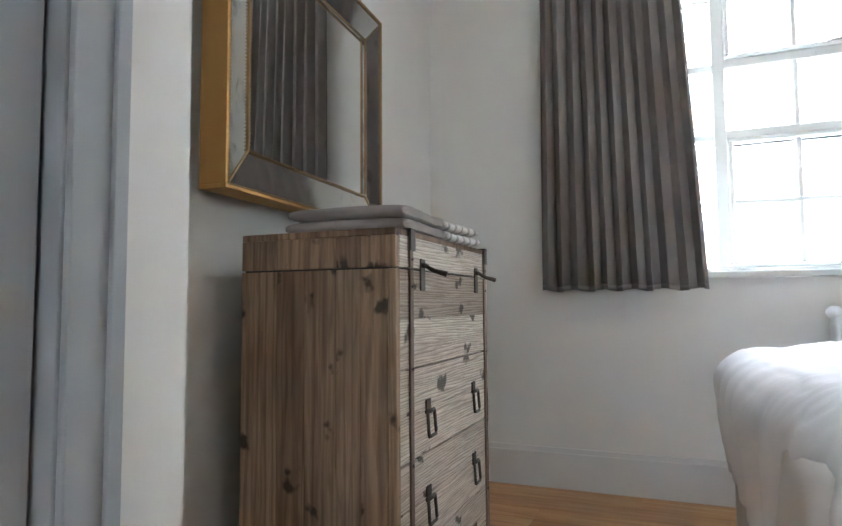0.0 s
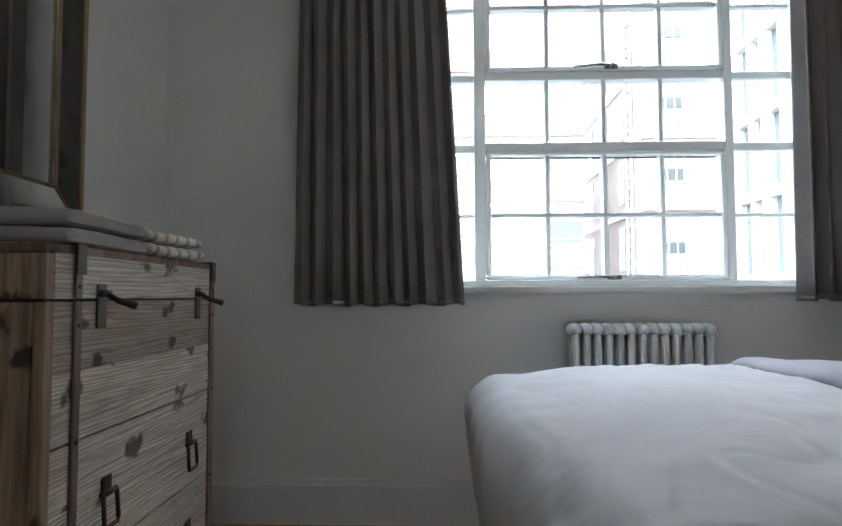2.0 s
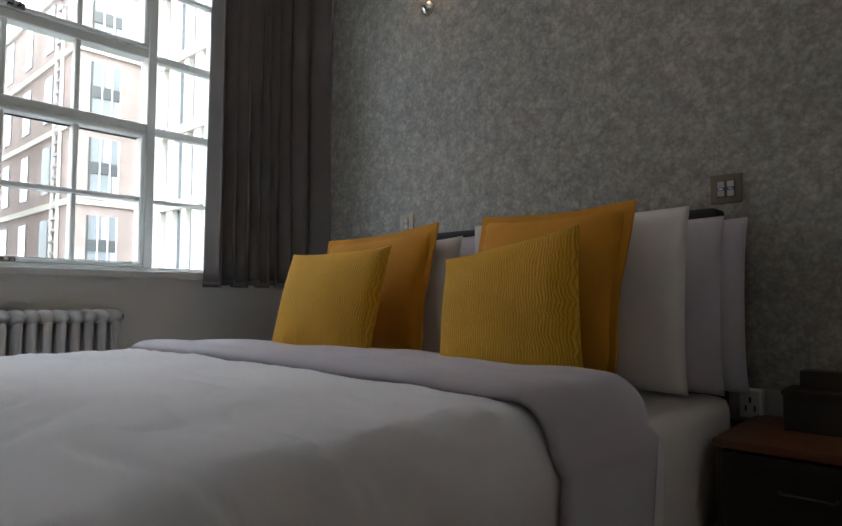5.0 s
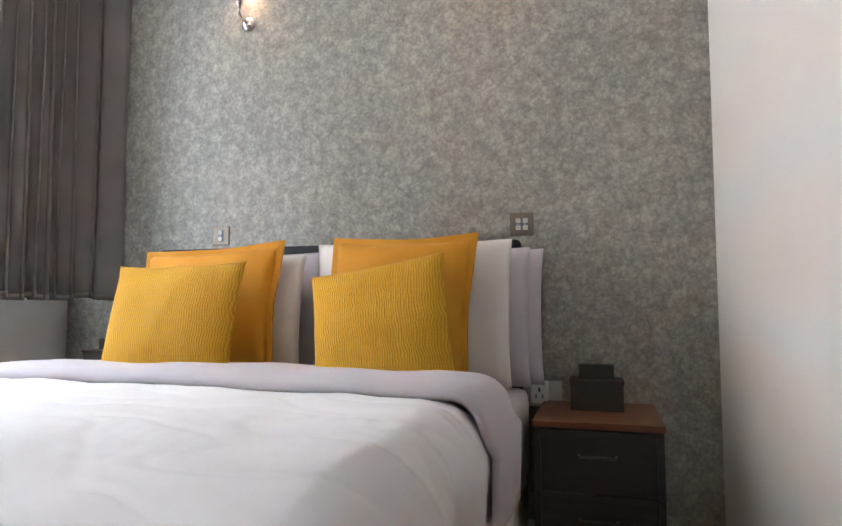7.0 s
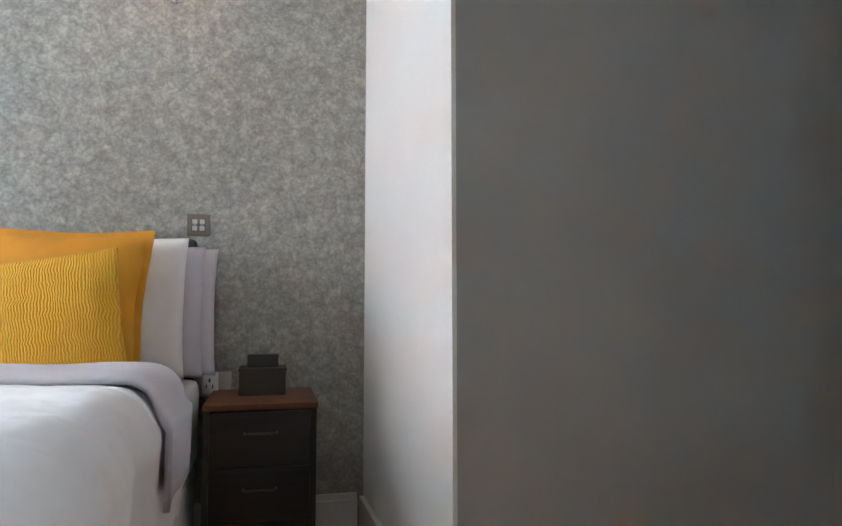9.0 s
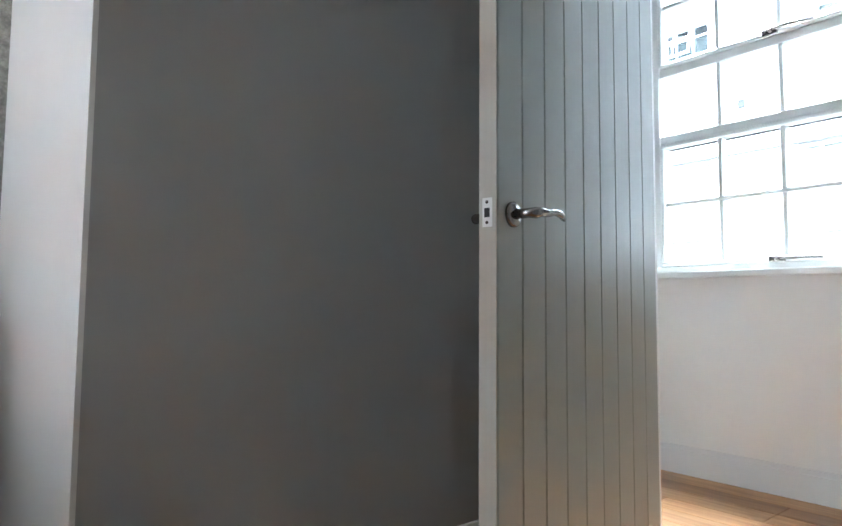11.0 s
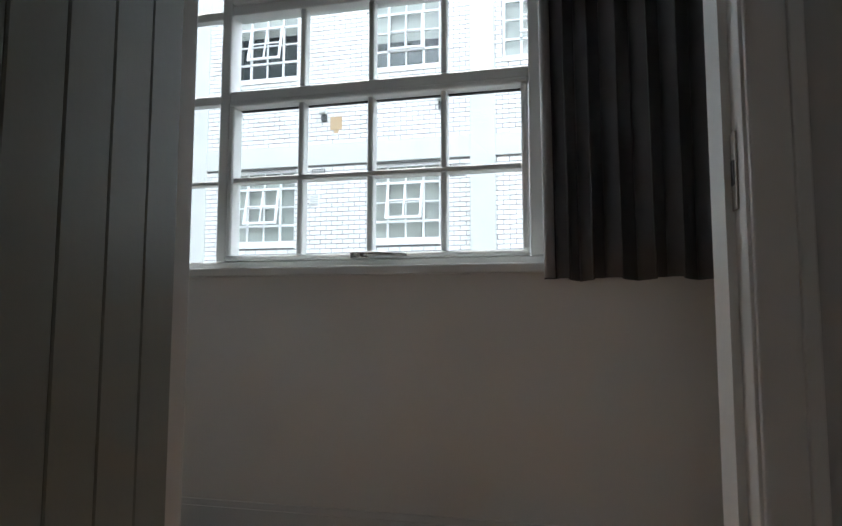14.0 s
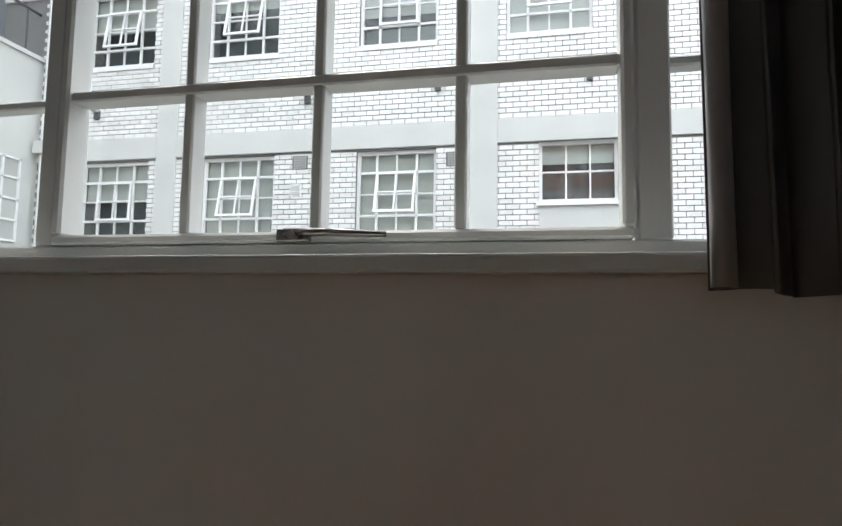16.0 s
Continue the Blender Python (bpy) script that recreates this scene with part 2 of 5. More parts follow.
def wood(name, dark, mid, light, axis="z", ring=16, rough=0.7, knots=True, relief=0.5, lines=0.0, across="X", fade=0.6):
    """Grain that runs along the axis; each object is shifted by its own random number."""
    m = mat(name, mid, rough)
    n, l, b = nodes_of(m)
    tc, inf, add = n.new("ShaderNodeTexCoord"), n.new("ShaderNodeObjectInfo"), n.new("ShaderNodeVectorMath")
    add.operation = "MULTIPLY_ADD"
    comb = n.new("ShaderNodeCombineXYZ")
    for k in range(3):
        l.new(inf.outputs["Random"], comb.inputs[k])
    l.new(comb.outputs[0], add.inputs[0])
    add.inputs[1].default_value = (13.1, 7.7, 9.3)
    l.new(tc.outputs["Object"], add.inputs[2])
    mp = n.new("ShaderNodeMapping")
    mp.inputs["Scale"].default_value = {"z": (1, 1, 0.07), "x": (0.07, 1, 1), "y": (1, 0.07, 1)}[axis]
    l.new(add.outputs[0], mp.inputs[0])
    broad = noise_tex(m, mp.outputs[0], ring * 0.45, 3, 0.5, 0.5)
    w = n.new("ShaderNodeTexNoise")
    w.inputs["Scale"].default_value, w.inputs["Detail"].default_value, w.inputs["Distortion"].default_value = ring * 5, 6, 0.7
    l.new(mp.outputs[0], w.inputs["Vector"])
    c = mix(m, 0.55, ramp(m, broad, [(0.32, dark), (0.5, mid), (0.68, light)]), ramp(m, w.outputs[0], [(0.36, dark), (0.5, mid), (0.64, light)]))
    if lines:
        wv = n.new("ShaderNodeTexWave")
        wv.bands_direction = across
        wv.inputs["Scale"].default_value, wv.inputs["Distortion"].default_value = lines, 16.0
        wv.inputs["Detail"].default_value, wv.inputs["Detail Scale"].default_value = 3, 0.6
        l.new(mp.outputs[0], wv.inputs[0])
        c = mix(m, ramp(m, wv.outputs[1], [(0.02, (fade, fade, fade)), (0.30, (0, 0, 0))]), c, tuple(x * 0.55 for x in dark))
        bump(m, wv.outputs[1], fade * 0.6, 0.002)
    if knots:
        vo = n.new("ShaderNodeTexVoronoi")
        vo.inputs["Scale"].default_value = 8.0
        mk = n.new("ShaderNodeMapping")
        mk.inputs["Scale"].default_value = {"z": (1.4, 1.4, 0.75), "x": (0.75, 1.4, 1.4), "y": (1.4, 0.75, 1.4)}[axis]
        wob = n.new("ShaderNodeTexNoise")
        wob.inputs["Scale"].default_value = 18
        l.new(add.outputs[0], wob.inputs["Vector"])
        sh_ = n.new("ShaderNodeVectorMath")
        sh_.operation = "MULTIPLY_ADD"
        sh_.inputs[1].default_value = (0.09, 0.09, 0.09)
        l.new(wob.outputs[1], sh_.inputs[0]), l.new(add.outputs[0], sh_.inputs[2])
        l.new(sh_.outputs[0], mk.inputs[0]), l.new(mk.outputs[0], vo.inputs["Vector"])
        c = mix(m, ramp(m, vo.outputs[0], [(0.14, (0.92, 0.92, 0.92)), (0.24, (0, 0, 0))]), c, tuple(x * 0.22 for x in dark))
    c = mix(m, 0.8, c, ramp(m, inf.outputs["Random"], [(0.0, (0.62, 0.52, 0.45)), (0.5, (1, 1, 1)), (1.0, (1.3, 1.27, 1.22))]), "MULTIPLY")
    base(m, c)
    bump(m, w.outputs[0], relief, 0.003)
    bump(m, broad, relief * 0.6, 0.004)
    return m


M_PINE_V = wood("aged_pine_upright", (0.125, 0.072, 0.042), (0.235, 0.15, 0.092), (0.34, 0.235, 0.155), "z", 14, 0.7, True, 0.5, 10, "X", 0.38)
M_PINE_H = wood("limed_pine_boards", (0.33, 0.27, 0.22), (0.50, 0.44, 0.38), (0.62, 0.56, 0.49), "y", 22, 0.75, True, 0.7, 38, "Z")
M_STRAP = wood("brown_strap_wood", (0.10, 0.06, 0.045), (0.17, 0.11, 0.085), (0.24, 0.17, 0.13), "z", 30, 0.6, False)
M_NSTOP = wood("orange_brown_veneer", (0.12, 0.042, 0.018), (0.20, 0.078, 0.033), (0.27, 0.11, 0.048), "y", 12, 0.4, False, 0.1)
M_NSBODY = wood("black_brown_wood", (0.012, 0.010, 0.010), (0.02, 0.017, 0.016), (0.03, 0.025, 0.024), "y", 12, 0.5, False, 0.2)
M_OAK = wood("honey_floor_boards", (0.30, 0.15, 0.06), (0.42, 0.23, 0.10), (0.52, 0.31, 0.15), "x", 9, 0.4, False, 0.15)
M_BOX = painted("dark_bronze_box", (0.045, 0.04, 0.034), 0.45, 0.15, 0.1)


# ---- building helpers ----
def bm_box(bm, x0, y0, z0, x1, y1, z1, bevel=0.0, seg=2):
    verts = [bm.verts.new((x, y, z)) for x in (x0, x1) for y in (y0, y1) for z in (z0, z1)]
    faces = [bm.faces.new([verts[k] for k in q]) for q in ((0, 1, 3, 2), (4, 6, 7, 5), (0, 4, 5, 1), (2, 3, 7, 6), (0, 2, 6, 4), (1, 5, 7, 3))]
    if bevel:
        edges = list({e for f in faces for e in f.edges})
        bmesh.ops.bevel(bm, geom=edges, offset=bevel, segments=seg, profile=0.6, affect="EDGES")
    return bm


def box(x0, y0, z0, x1, y1, z1, bevel=0.0, seg=2):
    return bm_box(bmesh.new(), min(x0, x1), min(y0, y1), min(z0, z1), max(x0, x1), max(y0, y1), max(z0, z1), bevel, seg)


def bm_tube(bm, points, radius, sides=12, cap=True):
    """A round tube along points; radius may be a list."""
    pts = [Vector(p) for p in points]
    rs = radius if isinstance(radius, (list, tuple)) else [radius] * len(pts)
    rings, up = [], Vector((0.13, 0.29, 0.95)).normalized()
    for k, p in enumerate(pts):
        d = (pts[min(k + 1, len(pts) - 1)] - pts[max(k - 1, 0)]).normalized()
        if abs(d.dot(up)) > 0.95:
            up = Vector((0.95, 0.2, 0.1)).normalized()
        a = d.cross(up).normalized()
        b = d.cross(a).normalized()
        rings.append([bm.verts.new(p + rs[k] * (a * math.cos(t) + b * math.sin(t))) for t in (2 * math.pi * s / sides for s in range(sides))])
    for r, s in zip(rings, rings[1:]):
        for k in range(sides):
            bm.faces.new((r[k], r[(k + 1) % sides], s[(k + 1) % sides], s[k]))
    if cap:
        bm.faces.new(rings[0][::-1]), bm.faces.new(rings[-1])
    return bm


def tube(points, radius, sides=12):
    return bm_tube(bmesh.new(), points, radius, sides)


def finish(bm, name, material, parent=None, label="", smooth=False):
    bmesh.ops.recalc_face_normals(bm, faces=bm.faces)
    me = bpy.data.meshes.new(name)
    bm.to_mesh(me)
    bm.free()
    me.materials.append(material)
    if smooth:
        me.shade_smooth()
    ob = new(name, me)
    if parent:
        ob.parent = parent
    if label:
        ob["label"] = label
    return ob


def part(name, bm, material, parent, label="", smooth=False):
    """A part of a thing; places are in the thing's own space."""
    return finish(bm, name, material, parent, label, smooth)


def thing(name, x, y, z, label, category, group="", rz=0):
    ob = new(name)
    ob.matrix_world = pose(x, y, z, 0, 0, rz)
    ob.empty_display_size = 0.1
    return tagged(ob, label, category, group)


def structure(name, bm, material, label, category):
    return tagged(finish(bm, name, material), label, category, kind="structure")


def sheet(pts_of, nu, nv):
    """A grid mesh from a function of u and v in 0..1."""
    bm = bmesh.new()
    vs = [[bm.verts.new(pts_of(i / nu, j / nv)) for j in range(nv + 1)] for i in range(nu + 1)]
    for i in range(nu):
        for j in range(nv):
            bm.faces.new((vs[i][j], vs[i + 1][j], vs[i + 1][j + 1], vs[i][j + 1]))
    return bm


def solid(ob, t, offset=-1):
    m = ob.modifiers.new("solid", "SOLIDIFY")
    m.thickness, m.offset = t, offset
    return ob


# ---- the shell ----
TOP = 3.05
W = 0.17
structure("wall_west", box(-0.12, 1.86, 0, 0.03, 4.23, TOP), M_WALL, "warm white painted plaster wall beside the wooden trunk chest", "wall")
structure("wall_east", box(3.282, 1.496, 0, 3.43, 4.23, TOP), M_PAPER, "mottled silver grey wallpaper on the wall behind the bed", "wall")


def prism(outline, z0, z1):
    """An upright solid over an outline in plan."""
    b = bmesh.new()
    lo, hi = [b.verts.new((x, y, z0)) for x, y in outline], [b.verts.new((x, y, z1)) for x, y in outline]
    b.faces.new(lo[::-1]), b.faces.new(hi)
    for k in range(len(lo)):
        j = (k + 1) % len(lo)
        b.faces.new((lo[k], lo[j], hi[j], hi[k]))
    return b


structure("wall_return", prism([(2.176, 1.513), (2.176, 1.502), (2.32, 1.502), (2.32, 1.35), (3.38, 1.35), (3.38, 1.558)], 0, TOP), M_WALL, "white painted wall beside the bedside table", "wall")
# One even grey over the whole wall, about half M_WALL's value.
structure("wall_passage_east", box(2.176, 0.0, 0, 2.32, 1.502, TOP), M_DARKWALL, "mid-grey wall behind the open door", "wall")
# the passage's west wall has a doorway of its own
DH = 2.04
bm = box(0.46, 1.695, 0, 0.60, 1.86, TOP)
bm_box(bm, 0.46, 0.0, 0, 0.60, 0.815, TOP)
bm_box(bm, 0.46, 0.815, DH + 0.02, 0.60, 1.695, TOP)
structure("wall_passage_west", bm, M_WALL, "white painted wall of the entrance passage", "wall")
structure("wall_pier", box(-0.12, 1.72, 0, 0.46, 1.86, TOP), M_WALL, "white painted wall at the end of the alcove", "wall")
# inner wall with the doorway between bedroom and next room
OX0, OX1 = 0.955, 1.90
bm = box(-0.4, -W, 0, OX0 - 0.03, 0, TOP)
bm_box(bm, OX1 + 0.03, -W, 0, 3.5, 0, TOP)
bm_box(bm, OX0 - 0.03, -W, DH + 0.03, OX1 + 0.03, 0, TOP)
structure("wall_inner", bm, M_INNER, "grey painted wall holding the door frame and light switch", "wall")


def window_wall(name, yi, yo, x0, x1, z0, z1, xa, xb, label):
    b = box(x0, yi, 0, x1, yo, z0)
    bm_box(b, x0, min(yi, yo), z1, x1, max(yi, yo), TOP)
    bm_box(b, x0, min(yi, yo), z0, xa, max(yi, yo), z1)
    bm_box(b, xb, min(yi, yo), z0, x1, max(yi, yo), z1)
    return structure(name, b, M_WALL, label, "wall")


NG, SG = 4.80, -1.448
NX, SX = 1.10, 0.905
ZW0, ZW1, WW = 1.02, 2.93, 2.06
window_wall("wall_north", 4.23, 4.90, -0.12, 3.43, ZW0, ZW1, NX, NX + WW, "white painted plaster wall under the large window")
window_wall("wall_south", -1.30, -1.56, -0.4, 3.5, ZW0, ZW1, SX, SX + WW, "pale painted plaster wall under the landing window")
structure("wall_hall_west", box(-0.54, -1.56, 0, -0.4, 0, TOP), M_WALL, "pale painted end wall of the next room", "wall")
structure("wall_hall_east", box(3.5, -1.56, 0, 3.64, 0, TOP), M_WALL, "pale painted end wall of the next room", "wall")
structure("wall_bath", box(-0.12, 0.0, 0, 0.0, 1.72, TOP), M_WALL, "plain painted wall beyond the passage door", "wall")
structure("ceiling", box(-0.54, -1.56, TOP, 3.64, 4.90, TOP + 0.15), M_CEIL, "plain white painted ceiling over both rooms", "ceiling")
floor_base = structure("floor", box(-0.54, -1.56, -0.2, 3.64, 4.90, -0.012), M_NSBODY, "dark sub floor below honey coloured boards", "floor")


def skirting(name, runs, top=0.19):
    for x0, y0, x1, y1, nx, ny in runs:
        b = box(min(x0, x1) + min(nx, 0), min(y0, y1) + min(ny, 0), 0, max(x0, x1) + max(nx, 0), max(y0, y1) + max(ny, 0), top - 0.023)
        bm_box(b, min(x0, x1) + min(nx, 0) * 0.6, min(y0, y1) + min(ny, 0) * 0.6, top - 0.023, max(x0, x1) + max(nx, 0) * 0.6, max(y0, y1) + max(ny, 0) * 0.6, top)
        tagged(finish(b, name, M_TRIM), "white painted skirting board along the wall", "skirting board", kind="structure")


t_ = 0.018
skirting("baseboard", [(0.03, 4.23, 3.282, 4.23, 0, -t_), (0.03, 1.86, 0.03, 4.21, t_, 0), (3.282, 1.58, 3.282, 4.21, -t_, 0),
                       (2.176, 0.0, 2.176, 1.50, -t_, 0)])
structure("baseboard", prism([(2.16, 1.5134), (3.264, 1.5546), (3.264, 1.5726), (2.16, 1.5314)], 0, 0.18), M_TRIM, "white painted skirting board along the wall", "skirting board")
skirting("baseboard", [(-0.4, -1.30, 3.5, -1.30, 0, t_)], 0.14)


# ---- windows ----
def build_window(name, x0, gy, inward, label):
    """A steel style window: two opening sashes of four by two panes, a fixed row between, one pane column at each side."""
    w = tagged(new(name), label, "window", kind="structure")
    w.matrix_world = pose(x0, gy, 0)
    s = inward

    def bar(nm, xa, za, xb, zb, d0=-0.03, d1=0.03, bev=0.004, m=M_FRAME):
        return part(nm, box(xa, d0 * s, za, xb, d1 * s, zb, bev, 1), m, w)

    A, B = 0.345, 0.405          # left mullion
    C, D = 1.655, 1.70           # right mullion
    bar("window_frame", 0, ZW0 + 0.01, WW, 1.062, -0.05, 0.05)
    bar("window_frame", 0, 2.87, WW, ZW1, -0.05, 0.05)
    bar("window_frame", 0, 1.062, 0.045, 2.87, -0.05, 0.05)
    bar("window_frame", WW - 0.045, 1.062, WW, 2.87, -0.05, 0.05)
    for a, b in ((A, B), (C, D)):
        bar("mullion", a, 1.062, b, 2.87, -0.045, 0.045)
    for z0, z1 in ((1.745, 1.79), (2.125, 2.170)):
        bar("transom", B, z0, C, z1, -0.04, 0.04)
    for a, b in ((0.045, A), (D, WW - 0.045)):
        for zz in (1.402, 1.765, 2.145, 2.52):
            h = 0.02 if zz in (1.765, 2.145) else 0.01
            bar("glazing_bar", a, zz - h, b, zz + h, -0.02, 0.02)
    pw = (C - B - 2 * 0.028) / 4
    for za, zb in ((1.064, 1.743), (2.172, 2.868)):
        bar("sash_rail", B + 0.004, za, C - 0.004, za + 0.022, -0.02, 0.055, 0.006)
        bar("sash_rail", B + 0.004, zb - 0.024, C - 0.004, zb, -0.02, 0.055, 0.006)
        bar("sash_stile", B + 0.004, za + 0.022, B + 0.028, zb - 0.024, -0.02, 0.055, 0.006)
        bar("sash_stile", C - 0.028, za + 0.022, C - 0.004, zb - 0.024, -0.02, 0.055, 0.006)
        mid = (za + zb) / 2
        bar("glazing_bar", B + 0.028, mid - 0.012, C - 0.028, mid + 0.012, -0.012, 0.045, 0.004)
        for k in (1, 2, 3):
            bar("glazing_bar", B + 0.028 + k * pw - 0.012, za + 0.022, B + 0.028 + k * pw + 0.012, zb - 0.024, -0.012, 0.042, 0.004)
        for a, b, c, d in ((B + 0.028, za + 0.022, C - 0.028, za + 0.027), (B + 0.028, zb - 0.029, C - 0.028, zb - 0.024)):
            bar("gasket", a, b, c, d, -0.022, -0.006, 0, M_SEAL)
    for k in (1, 2, 3):
        bar("glazing_bar", B + 0.028 + k * pw - 0.012, 1.79, B + 0.028 + k * pw + 0.012, 2.125, -0.012, 0.036, 0.004)
    cols = [(0.045, A)] + [(B + 0.02 + k * pw, B + 0.036 + (k + 1) * pw) for k in range(4)] + [(D, WW - 0.045)]
    for za, zb in ((1.06, 1.40), (1.40, 1.755), (1.78, 2.135), (2.155, 2.52), (2.52, 2.88)):
        for a, b in cols:
            g = part("pane", box(a, -0.010 * s, za, b, -0.004 * s, zb), M_GLASS, w)
            g.visible_shadow = False
    # stay and catch on each opening sash
    cx = (B + C) / 2
    for zz in (1.075, 2.185):
        part("window_stay", tube([(cx - 0.16, 0.072 * s, zz), (cx - 0.05, 0.085 * s, zz + 0.004), (cx + 0.05, 0.075 * s, zz + 0.006)], [0.006, 0.008, 0.009], 8), M_LEVER, w, "satin metal window stay", True)
        part("stay_bracket", box(cx + 0.0, 0.052 * s, zz - 0.012, cx + 0.07, 0.07 * s, zz + 0.014, 0.004), M_LEVER, w)
        part("stay_pin", tube([(cx + 0.03, 0.068 * s, zz), (cx + 0.03, 0.092 * s, zz)], 0.008, 10), M_STEEL, w)
    return w


build_window("window_1", NX, NG, -1, "large white metal window with small panes, seen between grey curtains")
build_window("window_2", SX, SG, 1, "white metal window with small panes looking on a white brick courtyard")
structure("window_sill_bedroom", box(NX - 0.03, 4.205, 0.992, NX + WW + 0.03, 4.75, 1.022, 0.006), M_FRAME, "deep white painted window board", "window sill")
structure("window_sill_hall", box(SX - 0.03, -1.40, 0.992, SX + WW + 0.03, -1.265, 1.026, 0.006), M_FRAME, "white painted window board", "window sill")


# ---- door frame and door ----
def frame_set(name, ob_label, place, width, height, depth, m, sides=(1, -1)):
    f = tagged(new(name), ob_label, "door frame", kind="structure")
    f.matrix_world = place
    part("door_lining", box(-0.03, -depth, 0, 0, 0, height + 0.03, 0.002), m, f)
    part("door_lining", box(width, -depth, 0, width + 0.03, 0, height + 0.03, 0.002), m, f)
    part("door_lining", box(0, -depth, height, width, 0, height + 0.03), m, f)
    part("door_stop", box(0, -depth + 0.03, 0, 0.012, -0.055, height), m, f)
    part("door_stop", box(width - 0.012, -depth + 0.03, 0, width, -0.055, height), m, f)
    part("door_stop", box(0.012, -depth + 0.03, height - 0.012, width - 0.012, -0.055, height), m, f)
    for s in sides:
        y0, y1, y2 = (0, 0.012, 0.02) if s > 0 else (-depth, -depth - 0.012, -depth - 0.02)
        for a, b, c in ((-0.075, -0.004, 0), (width + 0.004, width + 0.075, 1)):
            bb = box(a, y0, 0, b, y1, height + 0.075, 0.003)
            o = (a, a + 0.02) if c == 0 else (b - 0.02, b)
            bm_box(bb, o[0], min(y0, y2), 0, o[1], max(y0, y2), height + 0.075, 0.003)
            part("architrave", bb, m, f)
        bb = box(-0.004, y0, height + 0.004, width + 0.004, y1, height + 0.075)
        part("architrave", bb, m, f)
    return f


fr1 = frame_set("door_frame", "white painted door frame of the bedroom doorway", pose(OX0, 0, 0), OX1 - OX0, 2.03, W, M_TRIM)
sp = part("strike_plate", box(0, -0.055, 0.985, 0.003, -0.03, 1.095, 0.001), M_STEEL, fr1, "satin metal strike plate")
# No hole is cut: a black patch paints its shade on the plate.
part("strike_hole_patch", box(0.0031, -0.05, 1.02, 0.0042, -0.036, 1.055), M_BLACK, fr1)
fr2 = frame_set("door_frame", "blue-grey gloss painted frame of the passage doorway", pose(0.60, 1.665, 0, 0, 0, -90), 0.82, 2.03, W, M_GREYDOOR)
# door of that doorway, shut
d2 = tagged(new("door_2"), "closed blue-grey painted door in the passage wall", "door", kind="structure")
d2.matrix_world = pose(0.575, 1.665, 0, 0, 0, -90)
for k in range(7):
    part("door_board", box(0.004 + k * 0.1168, -0.04, 0.008, 0.1188 + k * 0.1168, 0, 2.026, 0.006, 1), M_GREYDOOR, d2)

LEAF = 0.862
door = tagged(new("door_1"), "open grey-green boarded door with a satin lever handle", "door", kind="structure")
door.matrix_world = pose(1.842, 0.022, 0, 0, 0, 9.3)
T = 0.044
part("door_core", box(-T + 0.006, 0.0, 0.008, -0.006, LEAF, 2.02), M_DOOR, door)
nb = 9
bw = LEAF / nb
for k in range(nb):
    part("door_board", box(-T, k * bw + 0.0012, 0.008, -T + 0.006, (k + 1) * bw - 0.0012, 2.02, 0.0022, 1), M_DOOR, door)
    part("door_board", box(-0.006, k * bw + 0.0012, 0.008, 0.0, (k + 1) * bw - 0.0012, 2.02, 0.0022, 1), M_DOOR, door)
M_EDGE = painted("warm_pale_door_edge", (0.46, 0.43, 0.37), 0.45, 0.06, 0.06)
part("door_edge", box(-T + 0.001, LEAF, 0.008, -0.001, LEAF + 0.003, 2.02), M_EDGE, door, "pale painted door edge")
lz = 1.029
bb = box(-0.034, LEAF + 0.003, lz - 0.03, -0.010, LEAF + 0.0052, lz + 0.03, 0.0008, 1)
part("latch_plate", bb, M_PLATE, door, "bright metal latch plate with two screws")
# Flat black chip on the latch plate, drawn as the recess's shade.
part("latch_recess_patch", box(-0.0285, LEAF + 0.0053, lz - 0.010, -0.0155, LEAF + 0.0056, lz + 0.009), M_BLACK, door)
for dz in (-0.021, 0.021):
    part("screw", tube([(-0.022, LEAF + 0.005, lz + dz), (-0.022, LEAF + 0.0062, lz + dz)], 0.0035, 10), M_IRON, door)
for sgn, xs in ((-1, -T), (1, 0.0)):
    hy = LEAF - 0.055
    part("rose", tube([(xs, hy, lz), (xs + sgn * 0.005, hy, lz), (xs + sgn * 0.009, hy, lz)], [0.027, 0.027, 0.022], 24), M_LEVER, door, "round satin metal rose", True)
    part("lever_handle", tube([(xs + sgn * 0.006, hy, lz), (xs + sgn * 0.04, hy, lz), (xs + sgn * 0.052, hy - 0.006, lz), (xs + sgn * 0.055, hy - 0.02, lz + 0.003), (xs + sgn * 0.055, hy - 0.05, lz + 0.004),
         (xs + sgn * 0.055, hy - 0.08, lz + 0.010), (xs + sgn * 0.055, hy - 0.105, lz + 0.008), (xs + sgn * 0.055, hy - 0.122, lz - 0.002)],
         [0.011, 0.010, 0.012, 0.0105, 0.0085, 0.008, 0.0085, 0.005], 12), M_LEVER, door, "curved satin metal lever", True)
for hz in (0.25, 1.05, 1.8):
    part("hinge", tube([(0.004, -0.006, hz - 0.045), (0.004, -0.006, hz + 0.045)], 0.006, 10), M_STEEL, door)


# ---- curtains ----
M_SATIN = fabric("satin_curtain_cloth", (0.10, 0.098, 0.105), 700, 0.33, 0.15, 0.1, 0.05)
bump(M_SATIN, noise_tex(M_SATIN, coords(M_SATIN, (1, 1, 0.4)), 6, 3, 0.5, 0.5), 0.3, 0.02)


